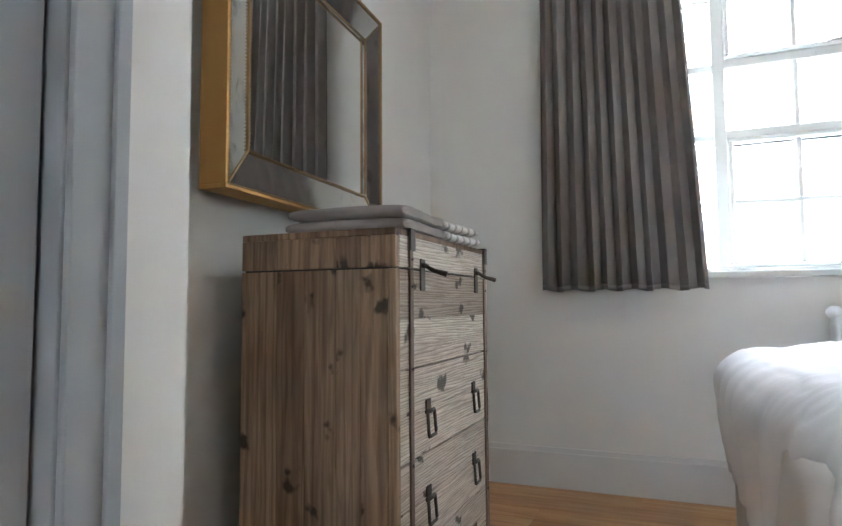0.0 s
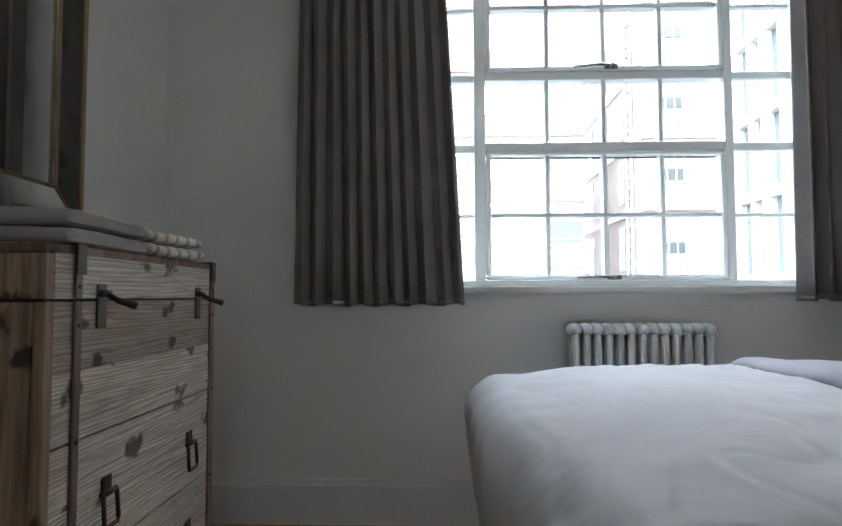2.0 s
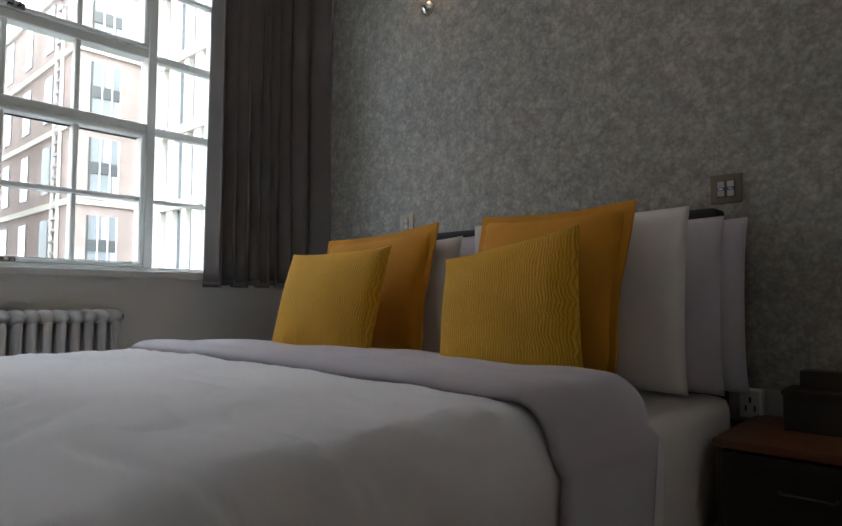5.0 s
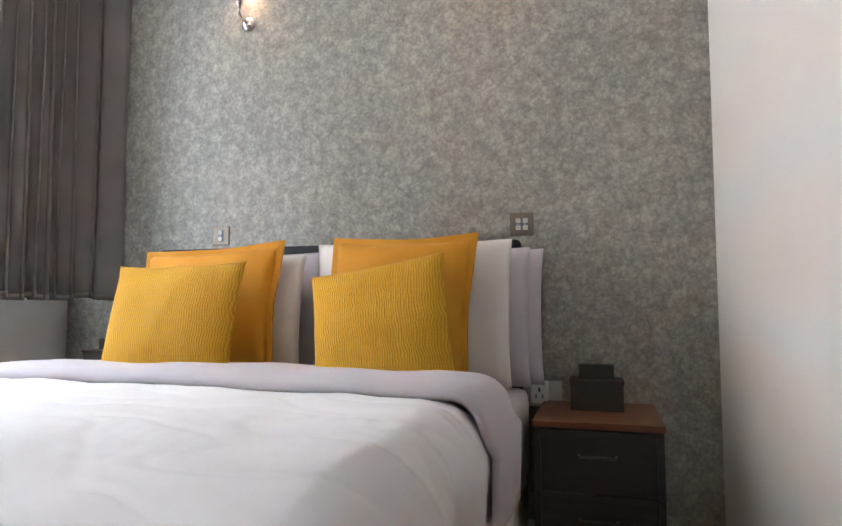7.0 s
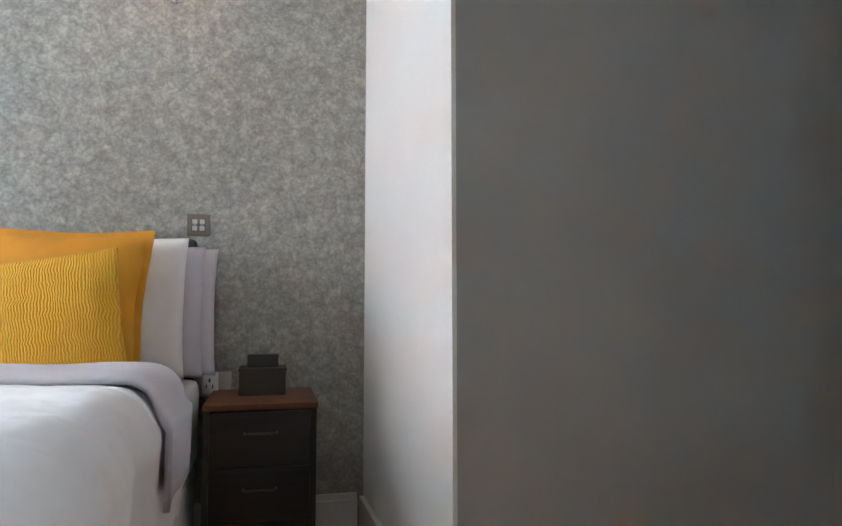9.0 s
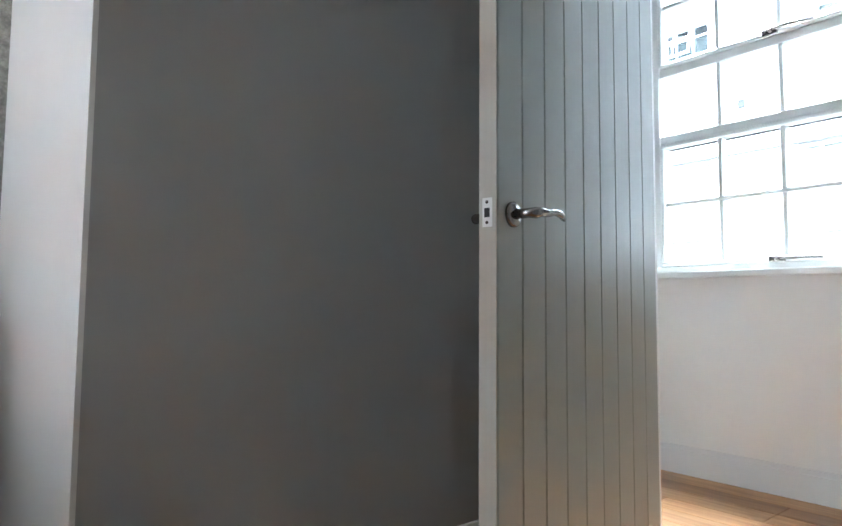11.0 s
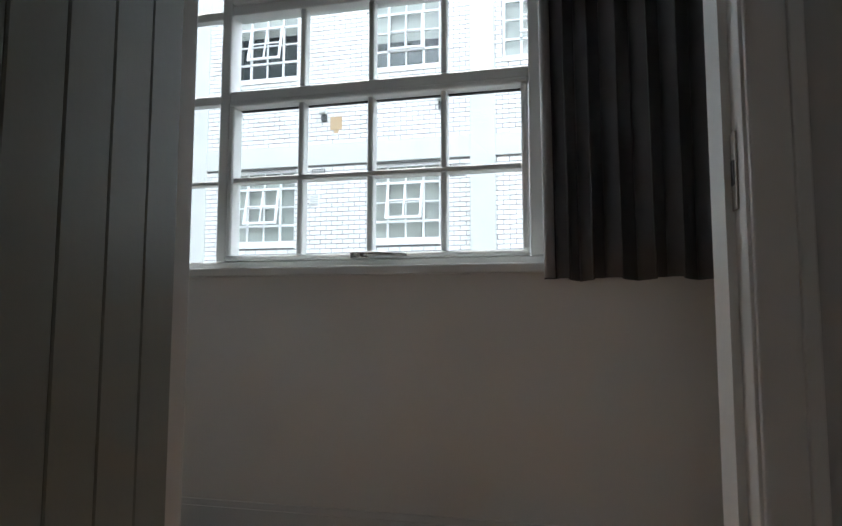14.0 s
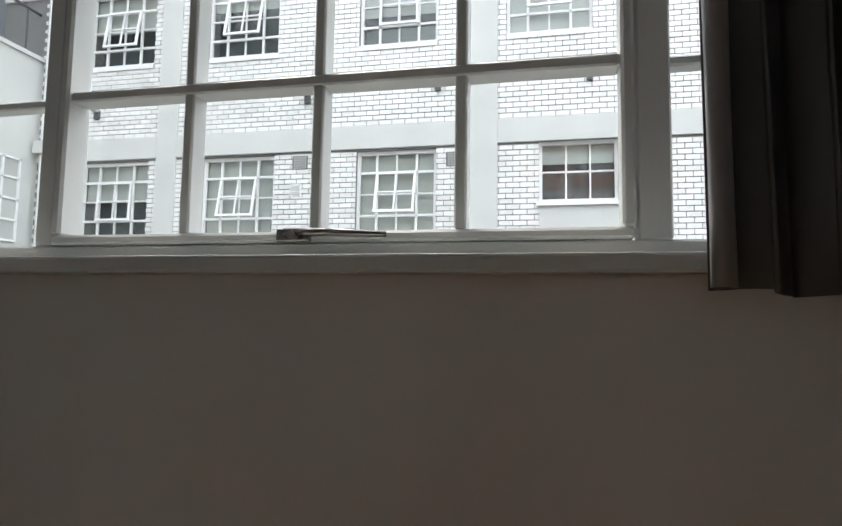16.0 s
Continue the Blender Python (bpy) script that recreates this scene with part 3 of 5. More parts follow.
M_LINING = fabric("silver_lining_satin", (0.34, 0.33, 0.33), 700, 0.3, 0.1, 0.2, 0.05)


def curtain(name, xa, xb, xa2, xb2, y, z0, z1, folds, amp, label, seed, cloth=M_CURTAIN, curl=0.0, lining=""):
    c = thing(name, (xa + xb) / 2, y, z0, label, "curtain")
    rnd = random.Random(seed)
    ph = [rnd.uniform(0, 6.28) for _ in range(6)]

    def pt(u, v):
        x = (1 - v) * (xa + (xb - xa) * u) + v * (xa2 + (xb2 - xa2) * u) - (xa + xb) / 2
        a = amp * (1.0 - 0.25 * v)
        uu = u + 0.010 * math.sin(9 * u + ph[0]) + 0.006 * math.sin(23 * u + ph[1]) * (1 - v)
        s = math.sin(2 * math.pi * folds * uu)
        yy = a * (abs(s) ** 0.75) * (1 if s > 0 else -1) + 0.018 * math.sin(5 * u + ph[2]) + 0.006 * math.sin(31 * u + 4 * v + ph[3])
        yy -= curl * max(0.0, (u - 0.6) / 0.4) ** 2
        x += 0.35 * a * math.sin(4 * math.pi * folds * uu + ph[4] * 0.1)
        zz = v * (z1 - z0) + (1 - v) * 0.006 * math.sin(2 * math.pi * folds * uu * 0.5 + ph[5])
        return (x, yy, zz)

    b = sheet(pt, folds * 14, 16)
    ob = part("drape", b, cloth, c, smooth=True)
    solid(ob, 0.003, 0)
    hem = part("hem", sheet(lambda u, v: (lambda p: (p[0], p[1] - 0.0035, p[2] + 0.0005))(pt(u, v * 0.012)), folds * 14, 1), cloth, c, "doubled hem", True)
    solid(hem, 0.002, 0)
    if lining:
        s_ = 1 if lining == "high" else -1
        u0 = 1.0 if s_ > 0 else 0.0

        def edge(u, v):
            p = pt(u0, v)
            return (p[0] - s_ * 0.034 * u + s_ * 0.006 * math.sin(3 * u), p[1] + 0.016 * math.sin(math.pi * u) + 0.010 + 0.004 * math.sin(17 * v + 3 * u), p[2] + 0.004)
        solid(part("lining_edge", sheet(edge, 6, 24), M_LINING, c, "pale silvery lining turned over the edge", True), 0.002, 0)
    part("heading", box(min(xa2, xb2) - (xa + xb) / 2, -0.02, z1 - z0, max(xa2, xb2) - (xa + xb) / 2, 0.02, z1 - z0 + 0.02, 0.004), M_CURTAIN, c)
    return c


curtain("curtain", 0.630, 1.367, 0.650, 1.262, 4.13, 0.943, 2.93, 11, 0.025, "grey-brown pleated curtain hanging beside the bedroom window", 3)
curtain("curtain", 2.760, 3.255, 2.762, 3.255, 4.12, 0.962, 2.93, 9, 0.036, "grey-brown pleated curtain hanging beside the wallpapered wall", 4, curl=0.22)
curtain("curtain", 0.30, 1.242, 0.30, 1.262, -1.15, 0.957, 2.93, 11, 0.03, "dark grey satin-backed curtain beside the hall window", 5, M_SATIN, lining="high")
curtain("curtain", 2.689, 2.99, 2.71, 2.99, -1.15, 0.938, 2.93, 5, 0.03, "dark grey narrow curtain at the far side of the hall window", 6, M_SATIN)
for xa, xb, y, yw in ((0.45, 3.27, 4.13, 4.23), (0.2, 3.2, -1.15, -1.30)):
    r = thing("curtain_rail", xa, y, 2.96, "white metal curtain rail above the window", "curtain rail")
    part("rail", box(0, -0.012, 0, xb - xa, 0.012, 0.03, 0.003), M_FRAME, r)
    for k in range(4):
        xx = 0.1 + k * (xb - xa - 0.2) / 3
        part("bracket", box(xx - 0.01, 0, 0.03, xx + 0.01, yw - y, 0.036), M_FRAME, r)


# ---- radiator ----
rad = thing("radiator", 1.80, 4.137, 0.0, "white enamelled column radiator under the bedroom window", "radiator")
NS = 13
sp_ = 0.594 / NS


def rad_section():
    b = bmesh.new()
    for yy in (-0.035, 0.0, 0.035):
        bm_tube(b, [(0, yy, 0.31), (0, yy, 0.83)], 0.0155, 12)
    for z0, z1, zc in ((0.27, 0.33, 0.30), (0.81, 0.87, 0.84)):
        pts = [(0, -0.055, zc), (0, -0.045, zc), (0, -0.02, zc), (0, 0.02, zc), (0, 0.045, zc), (0, 0.055, zc)]
        bm_tube(b, pts, [0.008, 0.024, 0.028, 0.028, 0.024, 0.008], 14)
    return b


first = None
for k in range(NS):
    if first is None:
        first = part("radiator_column", rad_section(), M_RAD, rad, smooth=True)
        ob = first
    else:
        ob = first.copy()
        scene.collection.objects.link(ob)
    ob.location = ((k + 0.5) * sp_, 0, 0)
for zc in (0.30, 0.84):
    part("radiator_tube", tube([(0.0, 0, zc), (0.594, 0, zc)], 0.017, 12), M_RAD, rad, smooth=True)
part("valve", tube([(0.594, 0, 0.30), (0.64, 0, 0.30), (0.645, 0, 0.33), (0.645, 0, 0.38)], [0.012, 0.012, 0.014, 0.018], 12), M_CHROME, rad, "chrome radiator valve", True)
part("pipe", tube([(0.64, 0, 0.30), (0.64, 0, 0.0)], 0.0075, 10), M_CHROME, rad)
part("vent_plug", tube([(0.594, 0, 0.84), (0.615, 0, 0.84)], [0.014, 0.010], 10), M_CHROME, rad)
for xx in (0.12, 0.47):
    part("bracket", box(xx - 0.012, 0.02, 0.29, xx + 0.012, 0.093, 0.31), M_RAD, rad)
    part("foot", box(xx - 0.014, -0.03, 0.0, xx + 0.014, 0.03, 0.285, 0.004), M_RAD, rad)


# ---- trunk chest ----
chest = thing("trunk_chest", 0.143, 2.545, 0.0, "rustic limed pine chest shaped like a steamer trunk, with iron fittings", "chest of drawers")
CD, CW, CH = 0.462, 0.768, 1.073
LID = 0.976
rndc = random.Random(11)
# side planks facing the room's middle
widths = [0.115, 0.085, 0.095, 0.07, 0.097]
for y0, y1 in ((0.0, 0.02), (CW - 0.02, CW)):
    for z0, z1 in ((0.02, LID - 0.003), (LID + 0.002, CH)):
        x = 0.0
        for w_ in (widths if z0 > 0.5 else widths[:-1] + [widths[-1] - 0.0225]):
            part("side_plank", box(x, y0, z0, x + w_ - 0.0006, y1, min(z1, CH - 0.0165), 0.0012, 1), M_PINE_V, chest)
            x += w_
part("carcass", box(0.004, 0.018, 0.03, CD - 0.022, CW - 0.018, LID - 0.006), M_NSBODY, chest)
# Added dark block fills the seam, so its shade comes from colour.
part("lid_seam", box(0.004, 0.010, LID - 0.012, CD - 0.014, CW - 0.010, LID + 0.010), M_NSBODY, chest, "dark filler giving the gap under the lid its shade")
part("lid_core", box(0.004, 0.018, LID + 0.004, CD - 0.022, CW - 0.018, CH - 0.016), M_NSBODY, chest)
for k in range(4):
    part("lid_plank", box(k * CD / 4, 0.0, CH - 0.016, (k + 1) * CD / 4 - 0.001, CW, CH + 0.002, 0.002, 1), M_PINE_V, chest)
for z0, z1, nm in ((LID + 0.002, CH - 0.014, "lid_front"), (0.722, LID - 0.003, "flap_front"), (0.492, 0.717, "drawer_front"), (0.262, 0.487, "drawer_front"), (0.035, 0.257, "drawer_front")):
    n_ = 1 if nm == "lid_front" else 2
    for k in range(n_):
        h = (z1 - z0) / n_
        part(nm, box(CD - 0.022, 0.022, z0 + k * h, CD - (0.001 if k else 0.0), CW - 0.022, z0 + (k + 1) * h, 0.0015, 1), M_PINE_H, chest)
for y0 in (0.0, CW - 0.022):
    part("corner_post", box(CD - 0.022, y0, 0.0, CD + 0.001, y0 + 0.022, LID - 0.002, 0.002, 1), M_PINE_V, chest)
for y0 in (0.075, CW - 0.045):
    part("upright_strap", box(CD, y0, 0.03, CD + 0.006, y0 + 0.022, LID - 0.002, 0.002, 1), M_STRAP, chest)
    part("lid_strap", box(CD, y0, LID + 0.003, CD + 0.006, y0 + 0.022, CH, 0.002, 1), M_STRAP, chest)
    part("corner_iron", box(CD - 0.04, y0 - 0.004, CH + 0.002, CD + 0.010, y0 + 0.026, CH + 0.006, 0.001, 1), M_IRON, chest)
    part("corner_iron", box(CD + 0.006, y0 - 0.004, CH - 0.05, CD + 0.010, y0 + 0.026, CH + 0.004, 0.001, 1), M_IRON, chest)
    for zz in (0.1, 0.25, 0.48, 0.72, 0.93, 1.0):
        part("stud", tube([(CD + 0.006, y0 + 0.011, zz), (CD + 0.009, y0 + 0.011, zz)], 0.004, 8), M_IRON, chest)
for yy in (0.165, CW - 0.13):
    part("hasp_plate", box(CD, yy - 0.016, LID - 0.055, CD + 0.005, yy + 0.016, LID + 0.03, 0.003), M_IRON, chest, "dark iron hasp plate")
    part("hasp_knuckle", tube([(CD + 0.01, yy - 0.014, LID + 0.012), (CD + 0.01, yy + 0.014, LID + 0.012)], 0.007, 10), M_IRON, chest, smooth=True)
    part("hasp_toggle", tube([(CD + 0.01, yy, LID + 0.012), (CD + 0.035, yy + 0.002, LID - 0.002), (CD + 0.07, yy + 0.004, LID - 0.012)], [0.005, 0.006, 0.008], 8), M_IRON, chest, "iron toggle", True)
for z0 in (0.565, 0.337, 0.107):
    for yy in (0.20, CW - 0.17):
        part("handle_plate", box(CD, yy - 0.018, z0 + 0.03, CD + 0.004, yy + 0.018, z0 + 0.065, 0.003), M_IRON, chest)
        part("handle_knuckle", tube([(CD + 0.008, yy - 0.026, z0 + 0.034), (CD + 0.008, yy + 0.026, z0 + 0.034)], 0.006, 8), M_IRON, chest, smooth=True)
        part("drop_handle", tube([(CD + 0.01, yy - 0.024, z0 + 0.034), (CD + 0.014, yy - 0.026, z0 - 0.022), (CD + 0.014, yy - 0.024, z0 - 0.030), (CD + 0.014, yy + 0.024, z0 - 0.030),
             (CD + 0.014, yy + 0.026, z0 - 0.022), (CD + 0.01, yy + 0.024, z0 + 0.034)], 0.0045, 8), M_IRON, chest, "iron drop handle", True)


# ---- folded towels on the chest ----
def towel(name, x, y, z, lx, ly, h, layers, m, label, rz, seed):
    t = thing(name, x, y, z, label, "towel", rz=rz)
    rr = random.Random(seed)
    n = 44
    prof = []
    for q in range(n):
        a = 2 * math.pi * q / n
        px = lx / 2 * math.copysign(abs(math.cos(a)) ** 0.30, math.cos(a))
        pz = h / 2 * math.copysign(abs(math.sin(a)) ** 0.55, math.sin(a))
        if px > 0:
            px -= 0.010 * abs(math.sin(layers * math.pi * (pz / h + 0.5))) ** 0.3 * -1 + 0.010
        prof.append((px, pz))
    for k in range(2):
        b = bmesh.new()
        rings = []
        hk = h * 0.5
        for j in range(17):
            v = -1 + 2 * j / 16
            e = (1 - abs(v) ** 14) * 0.25 + 0.75
            rings.append([b.verts.new((px * (1 - 0.03 * k) + 0.005 * noise.noise(Vector((v * 3, pz * 30, seed + k))), v * ly / 2 * (1 - 0.025 * k),
                                       hk * k + hk / 2 + pz * 0.53 * e + 0.004 * noise.noise(Vector((v * 3, px * 9, seed))))) for px, pz in prof])
        for r1, r2 in zip(rings, rings[1:]):
            for q in range(n):
                b.faces.new((r1[q], r1[(q + 1) % n], r2[(q + 1) % n], r2[q]))
        b.faces.new(rings[0]), b.faces.new(rings[-1])
        part("folded_cloth", b, m, t, smooth=True)
    part("edge_band", sheet(lambda u, v: (lx * (0.18 + 0.06 * u), (v - 0.5) * ly * 0.98, h + 0.0015), 2, 8), m, t, "woven border")
    return t


towel("folded_towel", 0.42, 2.765, CH + 0.002, 0.36, 0.32, 0.072, 3, M_TOWEL, "taupe bath towel folded flat on the pine chest", 2, 5)
towel("folded_towel", 0.44, 3.07, CH + 0.002, 0.34, 0.27, 0.066, 1, M_TOWEL2, "pale fluffy hand towels folded on the pine chest", -4, 6)

# ---- mirror ----
mir = thing("wall_mirror", 0.086, 2.437, 1.190, "large tilted wall mirror with speckled glass border and gilt beads", "mirror", rz=3)
MW, MH, MD, BO = 1.025, 0.885, 0.085, 0.124
part("backing", box(0.0, 0.003, 0.003, 0.03, MW - 0.003, MH - 0.003), M_GOLD, mir)
for a in ((0, 0, MW, 0.012), (0, MH - 0.012, MW, MH), (0, 0.012, 0.012, MH - 0.012), (MW - 0.012, 0.012, MW, MH - 0.012)):
    part("gilt_side", box(0.0, a[0], a[1], MD, a[2], a[3], 0.002), M_GOLD, mir, "gilt outer side")
part("mirror_pane", box(0.052, BO - 0.008, BO - 0.008, 0.056, MW - BO + 0.008, MH - BO + 0.008), M_MIRROR, mir, "clear mirror pane")
oc = [(0.012, 0.012), (MW - 0.012, 0.012), (MW - 0.012, MH - 0.012), (0.012, MH - 0.012)]
ic = [(BO, BO), (MW - BO, BO), (MW - BO, MH - BO), (BO, MH - BO)]
for k in range(4):
    j = (k + 1) % 4
    b = bmesh.new()
    o1, o2, i1, i2 = oc[k], oc[j], ic[k], ic[j]
    fr_ = [b.verts.new((MD - 0.004, *o1)), b.verts.new((MD - 0.004, *o2)), b.verts.new((0.062, *i2)), b.verts.new((0.062, *i1))]
    bk = [b.verts.new((0.03, *o1)), b.verts.new((0.03, *o2)), b.verts.new((0.03, *i2)), b.verts.new((0.03, *i1))]
    b.faces.new(fr_), b.faces.new(bk[::-1])
    for q in range(4):
        b.faces.new((fr_[q], bk[q], bk[(q + 1) % 4], fr_[(q + 1) % 4]))
    part("glass_border", b, M_AGED, mir, "bevelled antiqued glass border")
    part("gilt_edge", tube([(0.064, *i1), (0.064, *i2)], 0.004, 8), M_BRONZE, mir)
    part("gilt_edge", tube([(MD - 0.002, *o1), (MD - 0.002, *o2)], 0.0035, 8), M_BRONZE, mir)
    part("gilt_edge", tube([(MD - 0.002, *o1), (0.064, *i1)], 0.003, 8), M_BRONZE, mir)
    # beading
    for pa, pb, xo in ((o1, o2, MD + 0.001), (i1, i2, 0.069)):
        b = bmesh.new()
        L = math.dist(pa, pb)
        nn = int(L / 0.0105)
        for q in range(nn):
            f_ = (q + 0.5) / nn
            c_ = Vector((xo, pa[0] + (pb[0] - pa[0]) * f_, pa[1] + (pb[1] - pa[1]) * f_))
            r_ = 0.0042
            vs = [b.verts.new(c_ + Vector(d) * r_) for d in ((1, 0, 0), (0, 1, 0), (0, 0, 1), (0, -1, 0), (0, 0, -1))]
            for q2 in range(4):
                b.faces.new((vs[0], vs[1 + q2], vs[1 + (q2 + 1) % 4]))
        tagged(part("beading", b, M_BRONZE, mir, "row of small gilt beads"), kind="stuff")


# ---- bed ----
BX0, BX1, BY0, BY1 = 1.37, 3.18, 2.15, 3.64
bed = thing("bed", (BX0 + BX1) / 2, (BY0 + BY1) / 2, 0, "double divan bed with a pale grey base and dark headboard", "bed")
cx, cy = (BX0 + BX1) / 2, (BY0 + BY1) / 2
part("divan_base", box(BX0 + 0.03 - cx, BY0 + 0.02 - cy, 0.05, BX1 - cx, BY1 - 0.02 - cy, 0.36, 0.02, 3), M_DIVAN, bed)
part("mattress", box(BX0 + 0.02 - cx, BY0 + 0.01 - cy, 0.36, BX1 - cx, BY1 - 0.01 - cy, 0.66, 0.05, 4), M_WHITEP, bed, "white sheeted mattress", True)
for sx in (BX0 + 0.15, BX1 - 0.15):
    for sy in (BY0 + 0.12, BY1 - 0.12):
        part("leg", tube([(sx - cx, sy - cy, 0), (sx - cx, sy - cy, 0.055)], 0.025, 12), M_BLACK, bed)
part("headboard", box(BX1 + 0.005 - cx, BY0 + 0.04 - cy, 0.1, BX1 + 0.085 - cx, BY1 + 0.03 - cy, 1.163, 0.02, 4), M_HEAD, bed, "charcoal upholstered headboard", True)


def bed_cover(name, x0, x1, y0, y1, top, drop, m, label, seed, wr=0.012, foot=True, thick=0.03):
    """A soft cover that lies on the mattress, rounds over its edges and hangs down."""
    c = thing(name, (x0 + x1) / 2, (y0 + y1) / 2, top - 0.1, label, "bed linen")
    hx, hy = (x1 - x0) / 2, (y1 - y0) / 2
    R = 0.11

    def curve(d, half, hang):
        """From the distance d along the cloth to (outward, downward)."""
        flat = half - R
        if d <= flat:
            return d, 0.0
        arc = R * math.pi / 2
        if d <= flat + arc:
            a = (d - flat) / R
            return flat + R * math.sin(a), R * (1 - math.cos(a))
        return half - 0.12 * (d - flat - arc), R + (d - flat - arc)

    Lx0 = hx - R + R * math.pi / 2 + (drop if foot else 0)
    Ly = hy - R + R * math.pi / 2 + drop

    def pt(u, v):
        sx = -Lx0 + u * (Lx0 + hx)
        sy = -Ly + v * 2 * Ly
        ox, dx = curve(abs(sx), hx, drop) if sx < 0 and foot else (abs(sx), 0.0)
        oy, dy = curve(abs(sy), hy, drop)
        X, Y = math.copysign(ox, sx), math.copysign(oy, sy)
        if foot and X < 0:
            X += 0.06 * min(1.0, max(0.0, (-Y - 0.05) / 0.6)) * min(1.0, -X / hx)
        down = max(dx, dy) + 0.25 * min(dx, dy)
        k = min(dx, dy)
        if k > 0:
            X -= math.copysign(min(k, 0.16) * 0.28, sx)
            Y -= math.copysign(min(k, 0.16) * 0.28, sy)
        N = noise.noise(Vector((sx * 2.3 + seed, sy * 2.3, 0.3)))
        F = noise.noise(Vector((sx * 5 + seed, sy * 11, 1.7)))
        edge = min(1.0, down / 0.15)
        puff = 0.022 * (1 - (abs(Y) / hy) ** 6 if abs(Y) < hy else 0) * (1 - 0.9 * max(0.0, -X / hx - 0.5))
        z = 0.1 + puff * (1 if X < 0.32 else max(0, 1 - (X - 0.32) * 3)) - 0.03 * max(0, min(1, (X - 0.32) * 5)) - down + wr * N * 1.2 + wr * 0.5 * F
        crease = noise.noise(Vector((sx * 7 + seed, sy * 3.5 + 2 * N, 5.0)))
        z -= 0.005 * max(0.0, 0.12 - abs(crease)) / 0.12 * min(1.0, 0.3 + abs(Y) / hy)
        slack = min(1.0, max(0.0, (abs(Y) / hy - 0.35) * 1.6))
        ridge = noise.noise(Vector((sx * 8 - sy * 7 + seed, sx * 5 + sy * 19 + 1.5 * N, 9.0)))
        z += (0.0015 + 0.006 * slack) * max(0.0, 0.16 - abs(ridge)) / 0.16 * max(0.0, 0.5 + N)
        z -= 0.045 * max(0.0, -X / hx - 0.45)
        fold = 0.014 * edge * math.sin(13 * (sx if dy > dx else sy) + 3 * N)
        if dy > dx:
            Y += math.copysign(fold, sy)
        elif dx > 0:
            X += math.copysign(fold, sx)
        return (X, Y, z)

    ob = part("cover", sheet(pt, 190, 190), m, c, smooth=True)
    solid(ob, thick, -1)
    return c


bed_cover("duvet", BX0 - 0.02, 2.60, BY0 - 0.02, BY1 + 0.02, 0.742, 0.24, M_LINEN, "white puffy duvet spread over the bed, lightly creased", 4.0)
# folded back band of the duvet with its lilac underside
band = thing("folded_duvet_edge", 2.405, cy, 0.742, "lilac-grey turned back edge of the duvet lying across the bed", "bed linen")


def band_pt(u, v):
    R, hy = 0.085, (BY1 - BY0) / 2 + 0.020
    s = -1 + 2 * v
    L = hy - R + R * math.pi / 2 + 0.17
    d = abs(s) * L
    flat = hy - R
    if d <= flat:
        Y, dn = d, 0
    elif d <= flat + R * math.pi / 2:
        a = (d - flat) / R
        Y, dn = flat + R * math.sin(a), R * (1 - math.cos(a))
    else:
        Y, dn = hy, R + d - flat - R * math.pi / 2
    a = u * math.pi
    sk = 0.03 * (abs(s) ** 3)
    x = -0.18 + (0.40 - 0.10 * abs(s) ** 2) * u - sk + 0.008 * math.sin(6 * s + 2)
    h = 0.006 + 0.016 * math.sin(min(1, u * 9) * math.pi / 2) + 0.004 * math.sin(min(1, u * 2.2) * math.pi) + 0.006 * noise.noise(Vector((u * 3, s * 6, 0))) - 0.01 * u
    return (x, math.copysign(Y + (0.02 if dn > 0.1 else 0), s), h + 0.018 * (1 - s ** 6) - dn)


solid(part("turned_band", sheet(band_pt, 20, 90), M_LILAC, band, smooth=True), 0.014, -1)


# ---- cushions and pillows ----
def pillow_mesh(w, h, t, point=0.06, seed=0, sag=0.0, n=30):
    """A soft pillow in its own y-z plane, thickness along x, its bottom edge at z = 0."""
    b = bmesh.new()
    sides = []
    for sgn in (-1, 1):
        g = []
        for i in range(n + 1):
            row = []
            for j in range(n + 1):
                a, c = -1 + 2 * i / n, -1 + 2 * j / n
                e = max(0.0, (1 - a * a) * (1 - c * c)) ** 0.5
                pin = 1 - point * (1 - abs(a) ** 2.5 * 1.0) * abs(c) ** 2 * 1.0
                pin2 = 1 - point * (1 - abs(c) ** 2.5) * abs(a) ** 2
                y = a * w / 2 * pin2
                z = c * h / 2 * pin + h / 2
                x = sgn * t / 2 * e
                nn = noise.noise(Vector((a * 1.8 + seed, c * 1.8, sgn * 2.0 + seed)))
                cr = noise.noise(Vector((a * 6 + seed, c * 2.5, sgn)))
                x += (0.012 * nn + 0.004 * cr) * e
                z -= sag * (c + 1) / 2 * (1 - a * a)
                row.append(b.verts.new((x, y, z)))
            g.append(row)
        sides.append(g)
    for s, g in enumerate(sides):
        for i in range(n):
            for j in range(n):
                q = (g[i][j], g[i + 1][j], g[i + 1][j + 1], g[i][j + 1])
                b.faces.new(q if s else q[::-1])
    bmesh.ops.remove_doubles(b, verts=b.verts, dist=0.0004)
    return b


